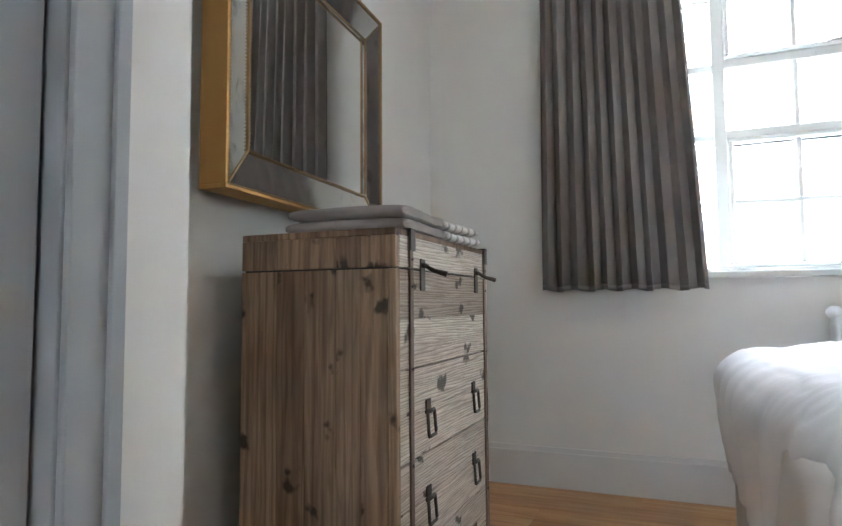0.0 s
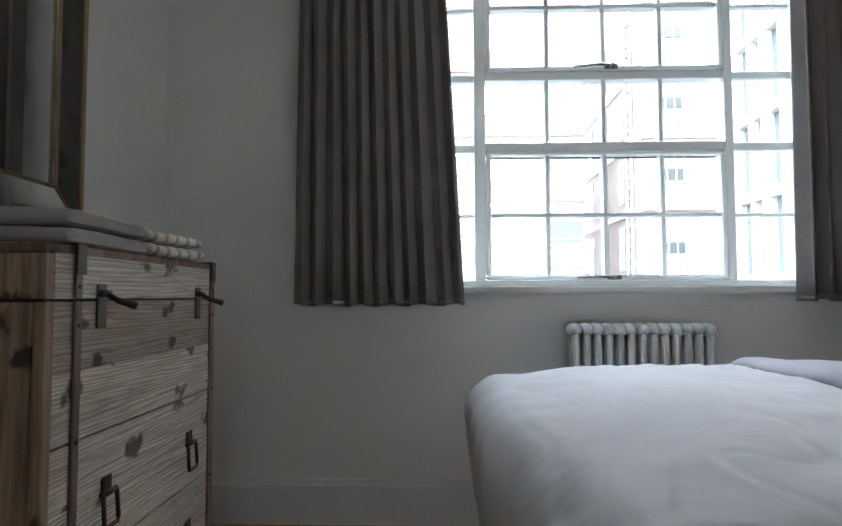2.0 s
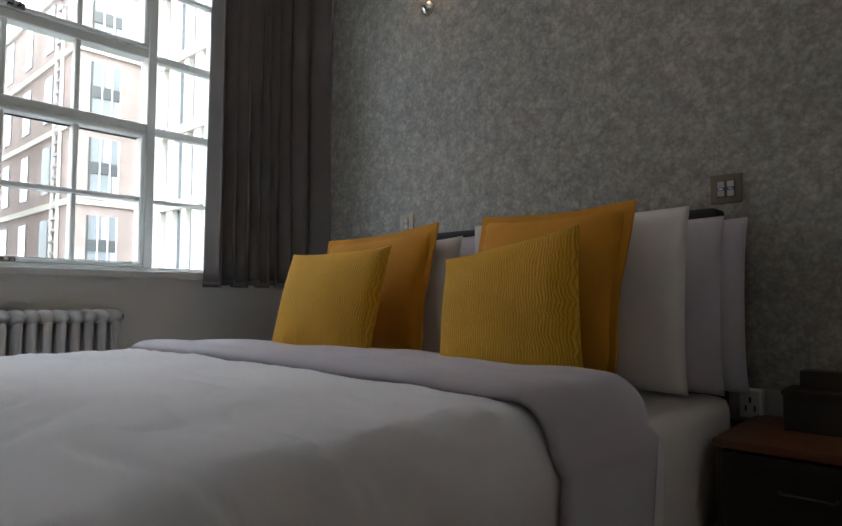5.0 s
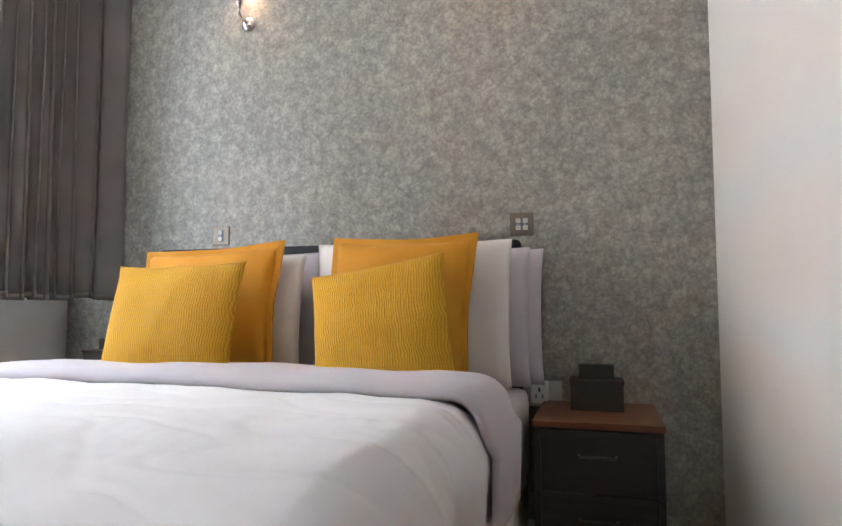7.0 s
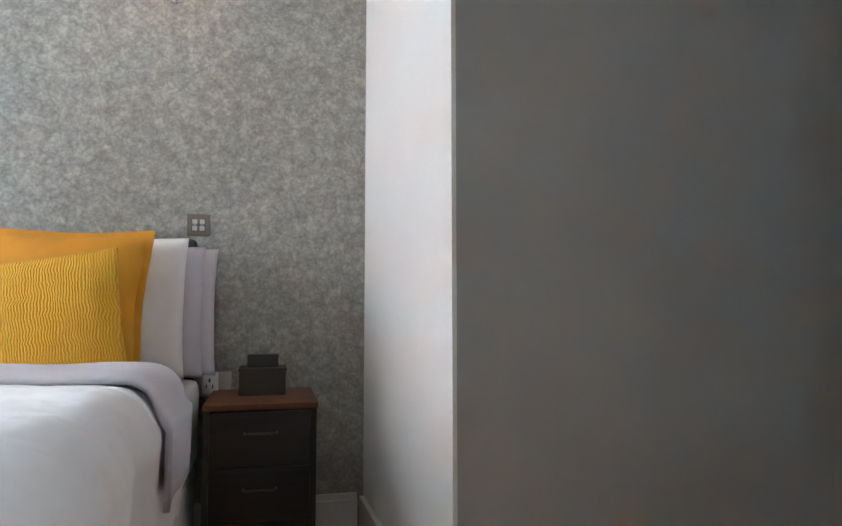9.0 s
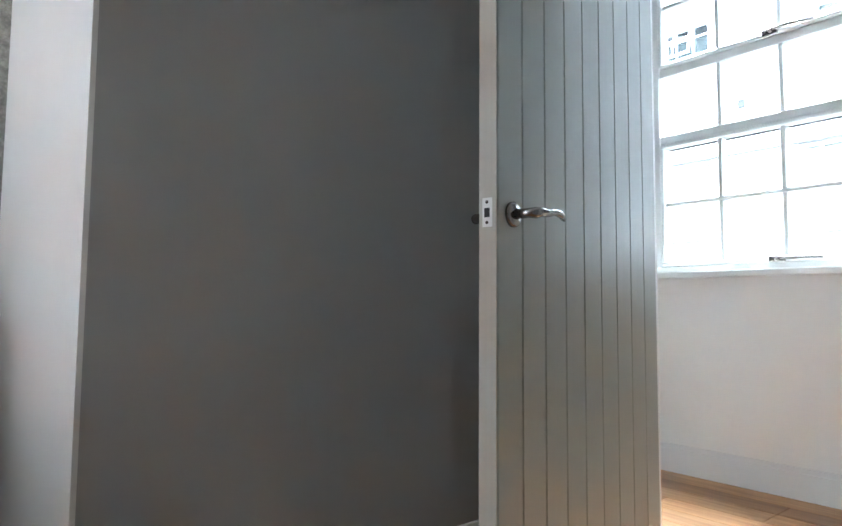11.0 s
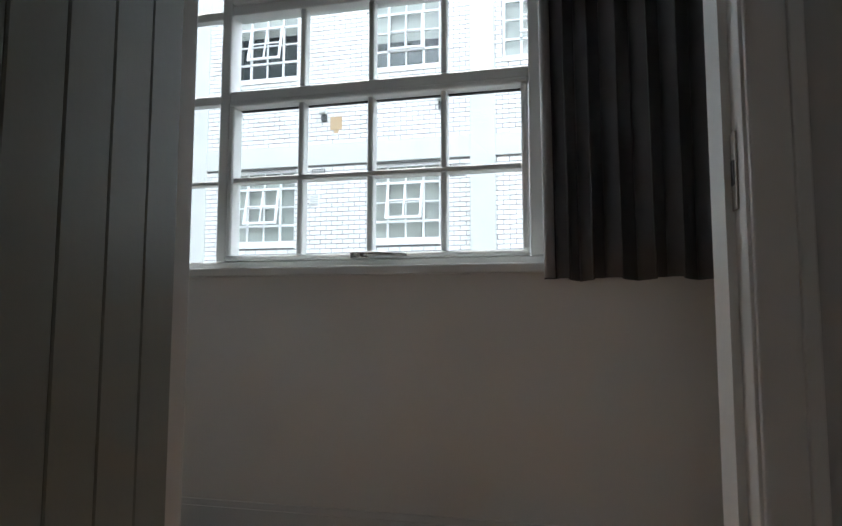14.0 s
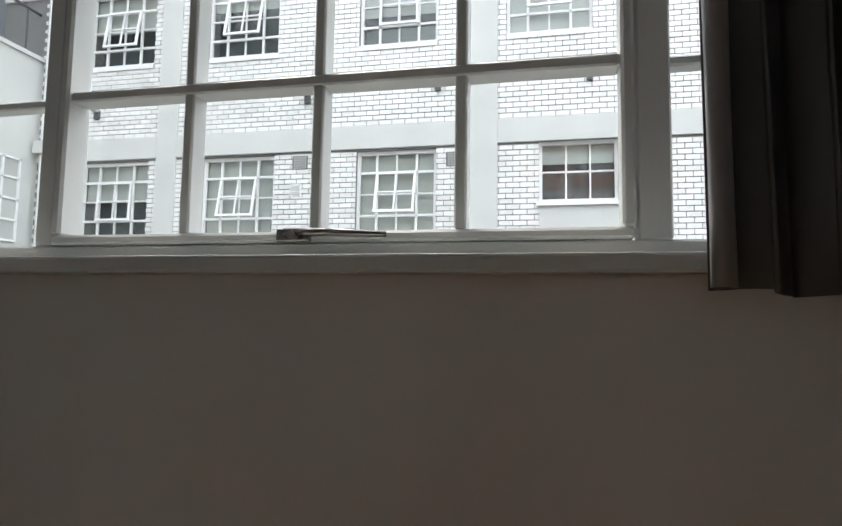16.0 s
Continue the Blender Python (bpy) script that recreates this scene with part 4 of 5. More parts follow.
def pillow(name, x, y, z, w, h, t, lean, turn, m, label, seed, roll=0.0, flange=0.0, point=0.06, cat="cushion", sag=0.0):
    """lean: how far its top tips towards the headboard, turn: about the upright, roll: in its own plane."""
    p = new(name)
    p.matrix_world = pose(x, y, z) @ pose(0, 0, 0, 0, 0, turn) @ pose(0, 0, 0, 0, lean, 0) @ pose(0, 0, 0, roll, 0, 0)
    tagged(p, label, cat)
    part("cover", pillow_mesh(w - 2 * flange, h - 2 * flange, t, point, seed, sag), m, p, smooth=True).location = (0, 0, flange)
    if flange:
        b = bmesh.new()
        n = 24
        def rim(k, o):
            f = k / n * 4
            s, q = int(f) % 4, f - int(f)
            hw, hh = w / 2 - flange - 0.012 + o, h / 2 - flange - 0.012 + o
            cs = [(-hw, -hh), (hw, -hh), (hw, hh), (-hw, hh)]
            a, c = cs[s], cs[(s + 1) % 4]
            bow = 1 - point * math.sin(math.pi * q)
            y_, z_ = a[0] + (c[0] - a[0]) * q, a[1] + (c[1] - a[1]) * q
            if s in (0, 2):
                z_ *= bow
            else:
                y_ *= bow
            return (0.004 * math.sin(k * 1.7), y_, z_ + h / 2)
        inner = [b.verts.new(rim(k, 0)) for k in range(n)]
        outer = [b.verts.new(rim(k, flange + 0.012)) for k in range(n)]
        for k in range(n):
            b.faces.new((inner[k], inner[(k + 1) % n], outer[(k + 1) % n], outer[k]))
        solid(part("flange", b, m, p, "stitched flat border"), 0.008, 0)
    return p


LILAC_BACK, LILAC_FRONT = "lilac-grey pillow standing against the dark headboard", "lilac-grey pillow in front of another against the headboard"
pillow("pillow", 3.115, 2.435, 0.675, 0.66, 0.45, 0.13, 4, 0, M_LILAC, LILAC_BACK, 1, cat="pillow", point=0.03)
pillow("pillow", 3.025, 2.470, 0.675, 0.66, 0.45, 0.13, 5, 2, M_LILAC, LILAC_FRONT, 2, cat="pillow", point=0.03)
pillow("pillow", 3.115, 3.22, 0.675, 0.66, 0.45, 0.13, 4, 0, M_LILAC, LILAC_BACK, 3, cat="pillow", point=0.03)
pillow("pillow", 3.025, 3.185, 0.675, 0.66, 0.45, 0.13, 5, -2, M_LILAC, LILAC_FRONT, 4, cat="pillow", point=0.03)
pillow("pillow", 2.905, 2.507, 0.685, 0.65, 0.455, 0.14, 5, 0, M_WHITEP, "white pillow propped behind the mustard cushion", 5, cat="pillow", point=0.03)
pillow("pillow", 2.905, 3.185, 0.685, 0.64, 0.425, 0.14, 5, -3, M_WHITEP, "white pillow propped behind the mustard cushion", 6, cat="pillow", point=0.05)
MUSTARD = "mustard velvet cushion with a stitched flat border, leaning on white pillows"
pillow("cushion", 2.775, 3.180, 0.715, 0.555, 0.435, 0.14, 14, -2, M_MUSTARD, MUSTARD, 7, roll=-2.5, flange=0.016)
pillow("cushion", 2.735, 2.512, 0.715, 0.475, 0.445, 0.14, 14, -4, M_MUSTARD, MUSTARD, 8, roll=0.5, flange=0.016)
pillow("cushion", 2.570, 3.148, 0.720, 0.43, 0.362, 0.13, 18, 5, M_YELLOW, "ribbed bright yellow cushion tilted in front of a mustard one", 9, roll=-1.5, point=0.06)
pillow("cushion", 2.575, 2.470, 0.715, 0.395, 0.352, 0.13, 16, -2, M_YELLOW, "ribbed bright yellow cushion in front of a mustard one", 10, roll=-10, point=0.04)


# ---- bedside tables ----
def bedside(x0, x1, y0, y1, top, label):
    b = thing("bedside_table", (x0 + x1) / 2, (y0 + y1) / 2, 0, label, "bedside table")
    w, d = (y1 - y0) / 2, (x1 - x0) / 2
    part("top", box(-d - 0.004, -w - 0.004, top - 0.018, d, w + 0.004, top, 0.002), M_NSTOP, b, "orange-brown veneered top")
    part("side_panel", box(-d, -w, 0.0, d, -w + 0.018, top - 0.018), M_NSBODY, b)
    part("side_panel", box(-d, w - 0.018, 0.0, d, w, top - 0.018), M_NSBODY, b)
    part("back_panel", box(d - 0.012, -w + 0.018, 0.02, d, w - 0.018, top - 0.018), M_NSBODY, b)
    part("plinth", box(-d + 0.02, -w + 0.018, 0.0, -d + 0.035, w - 0.018, 0.06), M_NSBODY, b)
    n = 3
    h = (top - 0.018 - 0.065) / n
    for k in range(n):
        z = 0.062 + k * h
        part("drawer_front", box(-d - 0.002, -w + 0.020, z, -d + 0.016, w - 0.020, z + h - 0.004, 0.002), M_NSBODY, b)
        part("handle", tube([(-d - 0.002, -0.05, z + h * 0.6), (-d - 0.022, -0.05, z + h * 0.6), (-d - 0.022, 0.05, z + h * 0.6), (-d - 0.002, 0.05, z + h * 0.6)], 0.004, 8), M_IRON, b, "slim dark bar handle", True)
    return b


bedside(2.875, 3.260, 1.767, 2.118, 0.605, "dark bedside cabinet with an orange-brown top beside the bed")
bedside(2.875, 3.24, 3.68, 3.98, 0.67, "dark bedside cabinet with an orange-brown top near the curtain")


def tissue_box(x, y, z, w, label, rz=0):
    b = thing("tissue_box", x, y, z, label, "box", rz=rz)
    part("box_body", box(-0.06, -w / 2, 0, 0.06, w / 2, 0.089, 0.003), M_BOX, b)
    part("box_rim", box(-0.063, -w / 2 - 0.003, 0.083, 0.063, w / 2 + 0.003, 0.094, 0.002), M_IRON, b)
    part("raised_back", box(-0.008, -w / 2 + 0.026, 0.093, 0.05, w / 2 - 0.026, 0.137, 0.003), M_BOX, b)
    return b


tissue_box(3.13, 1.943, 0.605, 0.160, "dark bronze stepped box on the bedside cabinet")
tissue_box(3.06, 3.775, 0.67, 0.16, "dark bronze stepped box on the bedside cabinet near the curtain")


# ---- switches, sockets and wall lamps ----
def plate(name, x, y, z, rz, size, gangs, label, cat="light switch", face=None):
    face = face or M_SATINPL
    p = thing(name, x, y, z, label, cat, rz=rz)
    part("face_plate", box(-size / 2, -0.006, -size / 2, size / 2, 0, size / 2, 0.0025), face, p, "brushed metal face plate")
    for k in range(gangs):
        o = 0 if gangs == 1 else (-0.013, 0.013)[k]
        # Raised insert; its dark colour paints the recess shade around the buttons.
        part("insert", box(o - 0.012, -0.0075, -0.024, o + 0.012, -0.0055, 0.024), M_RECESS_SHADE, p)
        for dz in (-0.013, 0.013):
            part("button", box(o - 0.009, -0.0105, dz - 0.0085, o + 0.009, -0.0065, dz + 0.0085, 0.001), M_GREYPL if face is M_SATINPL else M_BUTTON, p)
        led = part("indicator", box(o - 0.006, -0.0085, -0.0012, o + 0.004, -0.0074, 0.0012), M_LED, p, "small blue-white indicator light")
    return p


M_LED = mat("indicator_glow", (0.3, 0.4, 0.9), 0.4)
_b = M_LED.node_tree.nodes["Principled BSDF"]
_b.inputs["Emission Color"].default_value, _b.inputs["Emission Strength"].default_value = (0.35, 0.45, 1, 1), 0.08
plate("light_switch", 0.752, 0.0, 1.231, 180, 0.09, 1, "square satin metal light switch with two small buttons by the door")
plate("light_switch", 3.282, 2.192, 1.225, -90, 0.084, 2, "square satin metal switch with four small buttons above the bed", face=M_BRONZEPL)
plate("light_switch", 3.282, 3.440, 1.225, -90, 0.080, 1, "square satin metal switch with two small buttons above the bed", face=M_BRONZEPL)

sk = thing("wall_socket", 3.282, 2.135, 0.625, "white plug adaptor in a satin wall socket beside the bed", "socket", rz=-90)
part("face_plate", box(-0.075, -0.006, -0.045, 0.075, 0, 0.045, 0.002), M_SATINPL, sk)
part("plug_adaptor", box(-0.028, -0.045, -0.03, 0.028, -0.006, 0.045, 0.006), M_WHITEPL, sk, "white plug adaptor")
for dx, dz, s in ((0, 0.018, 0.006), (-0.011, -0.004, 0.004), (0.011, -0.004, 0.004)):
    # Slots are black patches on the face, standing for the shade inside them.
    part("pin_slot_patch", box(dx - s / 2, -0.0458, dz - 0.007, dx + s / 2, -0.0448, dz + 0.007), M_BLACK, sk)

M_BULB = mat("warm_bulb", (1, 0.8, 0.6), 0.4)
_b = M_BULB.node_tree.nodes["Principled BSDF"]
_b.inputs["Emission Color"].default_value, _b.inputs["Emission Strength"].default_value = (1, 0.72, 0.48, 1), 0.6
M_SHADE = fabric("lamp_shade_cloth", (0.65, 0.6, 0.52), 400)


def lamp_light(x, y, z, watts, radius, color=(1.0, 0.92, 0.84)):
    d = bpy.data.lights.new("lamp_light", "POINT")
    d.energy, d.color, d.shadow_soft_size = watts, color, radius
    new("lamp_light", d).location = (x, y, z)


cl = thing("ceiling_light", 2.0, 3.0, 2.60, "chrome ceiling fitting with two warm glass shades in the bedroom", "ceiling light")
part("canopy", tube([(0, 0, 0.45), (0, 0, 0.425), (0, 0, 0.415)], [0.06, 0.06, 0.03], 24), M_CHROME, cl, smooth=True)
part("rod", tube([(0, 0, 0.42), (0, 0, 0.12)], 0.008, 10), M_CHROME, cl)
for s in (-1, 1):
    part("arm", tube([(0, 0, 0.13), (s * 0.08, 0, 0.10), (s * 0.16, 0, 0.13), (s * 0.17, 0, 0.10)], 0.006, 10), M_CHROME, cl, smooth=True)
    part("bulb_holder", tube([(s * 0.17, 0, 0.12), (s * 0.17, 0, 0.07)], 0.016, 14), M_CHROME, cl)
    part("bulb", tube([(s * 0.17, 0, 0.07), (s * 0.17, 0, 0.05), (s * 0.17, 0, 0.01), (s * 0.17, 0, -0.01)], [0.01, 0.028, 0.03, 0.008], 16), M_BULB, cl, "warm glowing bulb", True)
    lamp_light(2.0 + s * 0.17, 3.0, 2.54, 0.09, 0.05)
for yy in (3.329, 2.299):
    l_ = thing("wall_lamp", 3.282, yy, 2.118, "polished nickel wall lamp with an upright stem above the bed", "wall lamp", rz=-90)
    part("rose", tube([(0, 0, 0), (0, -0.006, 0), (0, -0.012, 0), (0, -0.02, 0)], [0.033, 0.033, 0.026, 0.012], 24), M_CHROME, l_, smooth=True)
    part("arm", tube([(0, -0.015, 0), (0, -0.05, 0.004), (0, -0.07, 0.02), (0, -0.072, 0.05)], 0.006, 10), M_CHROME, l_, smooth=True)
    part("stem", tube([(0, -0.072, 0.04), (0, -0.072, 0.05), (0, -0.072, 0.12), (0, -0.072, 0.13)], [0.008, 0.013, 0.013, 0.010], 14), M_CHROME, l_, smooth=True)
    part("bulb", tube([(0, -0.072, 0.13), (0, -0.072, 0.15), (0, -0.072, 0.19), (0, -0.072, 0.21)], [0.01, 0.022, 0.024, 0.006], 14), M_BULB, l_, "warm glowing bulb", True)
    for k in (0,):
        sh = part("shade", tube([(0, -0.072, 0.12), (0, -0.072, 0.27)], [0.068, 0.05], 28), M_SHADE, l_, "small cloth shade", True)
    lamp_light(3.282 - 0.072, yy, 2.118 + 0.235, 0.13, 0.02, (1.0, 0.70, 0.52))
    me = sh.data
    bq = bmesh.new()
    bq.from_mesh(me)
    bmesh.ops.delete(bq, geom=[f for f in bq.faces if len(f.verts) > 4], context="FACES")
    bq.to_mesh(me)
    bq.free()
    solid(sh, 0.002)

# ---- outside ----
M_GROUND = painted("asphalt", (0.06, 0.06, 0.06), 0.9)
structure("ground", box(-400, -400, -7.2, 400, 400, -7.0), M_GROUND, "grey asphalt ground far below the windows", "ground")
M_RENDER = painted("pale_grey_render", (0.56, 0.57, 0.55), 0.8, 0.06, 0.1)
M_GLAZED = mat("white_glazed_brick", (0.7, 0.7, 0.7), 0.22)
_n, _l, _b = nodes_of(M_GLAZED)
_g = _n.new("ShaderNodeNewGeometry")
_c = ramp(M_GLAZED, _g.outputs["Random Per Island"], [(0.0, (0.70, 0.70, 0.69)), (0.5, (0.77, 0.775, 0.765)), (1.0, (0.83, 0.83, 0.82))])
_st = noise_tex(M_GLAZED, coords(M_GLAZED, (1, 1, 0.5)), 0.9, 5, 0.6)
base(M_GLAZED, mix(M_GLAZED, 0.25, _c, ramp(M_GLAZED, _st, [(0.35, (0.72, 0.70, 0.64)), (0.55, (1, 1, 1))]), "MULTIPLY"))
bump(M_GLAZED, noise_tex(M_GLAZED, coords(M_GLAZED), 25, 2), 0.1, 0.003)
M_GLAZED_ONE = mat("white_glazed_brick_single", (0.7, 0.7, 0.69), 0.22)
_n, _l, _b = nodes_of(M_GLAZED_ONE)
_i = _n.new("ShaderNodeObjectInfo")
base(M_GLAZED_ONE, ramp(M_GLAZED_ONE, _i.outputs["Random"], [(0.0, (0.70, 0.70, 0.69)), (0.5, (0.77, 0.775, 0.765)), (1.0, (0.83, 0.83, 0.82))]))
M_MORTAR = painted("dark_grey_mortar", (0.20, 0.20, 0.195), 0.9)
M_UNLIT = mat("unlit_window_fill", (0.05, 0.06, 0.065), 0.08)
M_BLIND = painted("pale_blind", (0.42, 0.43, 0.41), 0.8, 0.1)
M_WFRAME = mat("white_upvc_frame", (0.80, 0.80, 0.80), 0.35)
M_VENT = mat("dark_vent_grille", (0.08, 0.085, 0.085), 0.6)
M_TAN = painted("tan_patch", (0.45, 0.33, 0.20), 0.8)

FY = -10.0
rb = random.Random(21)
court = tagged(new("courtyard_building"), "white glazed brick courtyard facade with grey rendered bands and white windows", "building", kind="structure")
court.matrix_world = pose(0, FY, 0)
wins = []
for k, zb in enumerate((-1.05, 2.25, 5.56, 8.86)):
    for xa, xb in ((8.76, 10.21), (6.25, 7.66), (3.37, 4.75), (0.85, 2.22), (-2.4, -0.95), (-5.2, -3.75), (14.4, 15.8)):
        z0, z1 = zb, zb + 1.47
        if zb == 2.25 and xa == 0.85:
            xa, xb, z0, z1 = 0.49, 1.70, 2.76, 3.76
        wins.append((xa, xb, z0, z1))
WX0, WX1, WZ0, WZ1 = -7.0, 19.0, -7.0, 11.0
pil = ((8.18, 8.59), (2.36, 2.82), (-3.45, -3.0), (13.9, 14.35))
bands = ((0.44, 0.86), (3.75, 4.15), (7.06, 7.46), (10.4, 10.8))
b = bmesh.new()
bm_box(b, WX0, -0.9, WZ0, WX1, -0.45, WZ1)
part("wall", b, M_MORTAR, court)
# backing with real openings: strips between the windows
cuts = sorted({WX0, WX1, *[v for w in wins for v in w[:2]]})
b = bmesh.new()
zs = sorted({WZ0, WZ1, *[v for w in wins for v in w[2:]]})
for xa, xb in zip(cuts, cuts[1:]):
    run = None
    for za, zb in zip(zs, zs[1:]):
        mx, mz = (xa + xb) / 2, (za + zb) / 2
        hole = any(w[0] < mx < w[1] and w[2] < mz < w[3] for w in wins)
        if not hole:
            bm_box(b, xa, -0.45, za, xb, -0.012, zb)
part("wall", b, M_MORTAR, court)
for xa, xb in pil:
    part("pilaster", box(xa, -0.012, WZ0, xb, 0.035, WZ1, 0.006, 1), M_RENDER, court, "grey rendered pilaster")
for za, zb in bands:
    xs_ = [WX0] + [v for p_ in sorted(pil) for v in p_] + [WX1]
    for xa, xb in zip(xs_[::2], xs_[1::2]):
        part("band", box(xa, -0.012, za, xb, 0.03, zb, 0.006, 1), M_RENDER, court, "grey rendered band")
part("panel", box(0.49, -0.012, 0.9, 1.70, 0.012, 2.70, 0.004, 1), M_RENDER, court, "grey rendered panel below a small window")


def court_window(xa, xb, z0, z1, seed):
    r = random.Random(seed)
    w = new("window")
    w["label"] = "white framed window with small panes and one tilted sash"
    w.parent = court
    w.location = (xa, -0.14, z0)
    W_, H_ = xb - xa, z1 - z0
    small = H_ < 1.2
    part("frame", box(0, 0, 0, W_, 0.06, 0.06), M_WFRAME, w)
    part("frame", box(0, 0, H_ - 0.06, W_, 0.06, H_), M_WFRAME, w)
    part("frame", box(0, 0, 0.06, 0.05, 0.06, H_ - 0.06), M_WFRAME, w)
    part("frame", box(W_ - 0.05, 0, 0.06, W_, 0.06, H_ - 0.06), M_WFRAME, w)
    if small:
        for k in (1, 2):
            part("glazing_bar", box(0.05 + k * (W_ - 0.1) / 3 - 0.012, 0.01, 0.06, 0.05 + k * (W_ - 0.1) / 3 + 0.012, 0.05, H_ - 0.06), M_WFRAME, w)
        part("glazing_bar", box(0.05, 0.01, H_ / 2 - 0.012, W_ - 0.05, 0.05, H_ / 2 + 0.012), M_WFRAME, w)
        part("sill", box(-0.04, 0.0, -0.06, W_ + 0.04, 0.2, 0.0, 0.005), M_WFRAME, w)
    else:
        rows = (0.06, H_ * 0.25, H_ * 0.5, H_ * 0.75, H_ - 0.06)
        for z in rows[1:4]:
            hh = 0.02 if z != rows[2] else 0.012
            part("glazing_bar", box(0.05, 0.01, z - hh, W_ - 0.05, 0.05, z + hh), M_WFRAME, w)
        for f_ in (0.25, 0.5, 0.75):
            part("glazing_bar", box(W_ * f_ - (0.012 if f_ == 0.5 else 0.02), 0.01, 0.06, W_ * f_ + (0.012 if f_ == 0.5 else 0.02), 0.05, H_ - 0.06), M_WFRAME, w)
        s_ = new("sash")
        s_.parent = w
        s_.location = (W_ * 0.25, 0.055, rows[3])
        s_.rotation_euler = (radians(r.choice((9, 12, 3, 14))), 0, 0)
        sw, sh = W_ * 0.5, rows[3] - rows[1]
        bb = box(0, 0, -sh, 0.04, 0.035, 0)
        bm_box(bb, sw - 0.04, 0, -sh, sw, 0.035, 0), bm_box(bb, 0.04, 0, -0.04, sw - 0.04, 0.035, 0), bm_box(bb, 0.04, 0, -sh, sw - 0.04, 0.035, -sh + 0.04)
        bm_box(bb, sw / 2 - 0.012, 0.005, -sh + 0.04, sw / 2 + 0.012, 0.03, -0.04), bm_box(bb, 0.04, 0.005, -sh / 2 - 0.012, sw - 0.04, 0.03, -sh / 2 + 0.012)
        part("sash_frame", bb, M_WFRAME, s_)
    part("glass", box(0.04, 0.02, 0.05, W_ - 0.04, 0.026, H_ - 0.05), M_GLASS, w).visible_shadow = False
    drop = r.choice((0.35, 0.5, 0.95, 0.6))
    part("blind", box(0.03, -0.06, H_ * (1 - drop), W_ - 0.03, -0.05, H_ - 0.03), M_BLIND, w, "pale lowered blind")
    # Dark sheet added behind the glass; it stands for the room's shade.
    part("unlit_backing", box(0.0, -0.30, 0.0, W_, -0.28, H_), M_UNLIT, w, "dark panel standing in for the unlit room")
    if not small:
        n_ = int(W_ / 0.115)
        for k in range(n_):
            part("sill_brick", box(k * W_ / n_ + 0.003, 0.10, -0.085, (k + 1) * W_ / n_ - 0.003, 0.165, -0.005), M_WFRAME, w)
    return w


for k, w_ in enumerate(wins):
    if w_[3] > 1.4 and w_[2] < 9 and -3 < w_[0] < 12:
        court_window(*w_, k)
    else:
        # Remaining openings are closed with the same dark fill.
        ob = part("blank_pane", box(w_[0], -0.2, w_[2], w_[1], -0.15, w_[3]), M_UNLIT, court)


def fitting(name, x, z, label, cat):
    f = thing(name, x, FY - 0.012, z, label, cat)
    return f


for x, z in ((9.9, 4.64), (5.66, 4.69), (3.35, 4.77), (0.91, 4.78)):
    f = fitting("bulkhead_light", x, z, "small grey metal wall light on the white brick facade", "outdoor light")
    part("back_box", box(-0.05, 0.0, -0.09, 0.05, 0.07, 0.09, 0.01), M_VENT, f)
    part("lamp_head", box(-0.065, 0.05, 0.04, 0.065, 0.17, 0.13, 0.02), M_RENDER, f, "pale rounded lamp head", True)
for x, z in ((5.77, 3.56), (3.06, 3.52)):
    f = fitting("wall_vent", x, z, "dark square grille in the white brick facade", "vent")
    part("vent_frame", box(-0.14, 0, -0.12, 0.14, 0.015, 0.12), M_VENT, f)
    for k in range(5):
        part("slat", box(-0.12, 0.015, -0.10 + k * 0.045, 0.12, 0.022, -0.085 + k * 0.045), M_GREYPL, f)
        part("slat", box(-0.115 + k * 0.05, 0.022, -0.11, -0.10 + k * 0.05, 0.026, 0.11), M_GREYPL, f)
f = fitting("louvre_vent", 5.84, 3.08, "small white louvred vent on the facade", "vent")
part("vent_frame", box(-0.10, 0, -0.10, 0.10, 0.03, 0.10), M_WFRAME, f)
for k in range(5):
    part("slat", box(-0.085, 0.03, -0.085 + k * 0.036, 0.085, 0.045, -0.065 + k * 0.036), M_RENDER, f)
f = fitting("repair_patch", 5.42, 4.56, "tan coloured square patch on the white brick facade", "patch")
part("patch", box(-0.12, -0.01, -0.13, 0.12, 0.018, 0.13), M_TAN, f)
part("patch_stain", box(-0.05, -0.01, -0.20, 0.05, 0.014, -0.13), M_TAN, f)
f = fitting("drainpipe", 11.0, -7.0, "grey painted cast iron downpipe in the corner of the courtyard", "drainpipe")
part("pipe", tube([(0, 0.1, 0), (0, 0.1, 4.1), (0.0, 0.1, 4.6), (0, 0.1, 18)], 0.05, 12), M_RENDER, f, smooth=True)
part("hopper", box(-0.12, 0.0, 10.9, 0.12, 0.22, 11.15, 0.01), M_RENDER, f)

# rendered wing on the courtyard's east side
wing = tagged(new("courtyard_wing"), "pale rendered courtyard wing with dark cladding above", "building", kind="structure")
part("wall", box(11.2, FY - 0.012, -7, 18, -2.0, 5.75), M_RENDER, wing)
part("dark_cladding", box(12.2, FY - 0.012, 5.75, 18, -2.0, 10.5), painted("slate_cladding", (0.16, 0.17, 0.19), 0.7), wing, "dark slate coloured upper storey")
for k in range(22):
    part("cladding_rib", box(12.17, FY + 0.2 + k * 0.35, 5.75, 12.2, FY + 0.24 + k * 0.35, 10.5), M_VENT, wing)
part("coping", box(11.15, FY - 0.012, 5.75, 12.2, -2.0, 5.83), M_RENDER, wing)
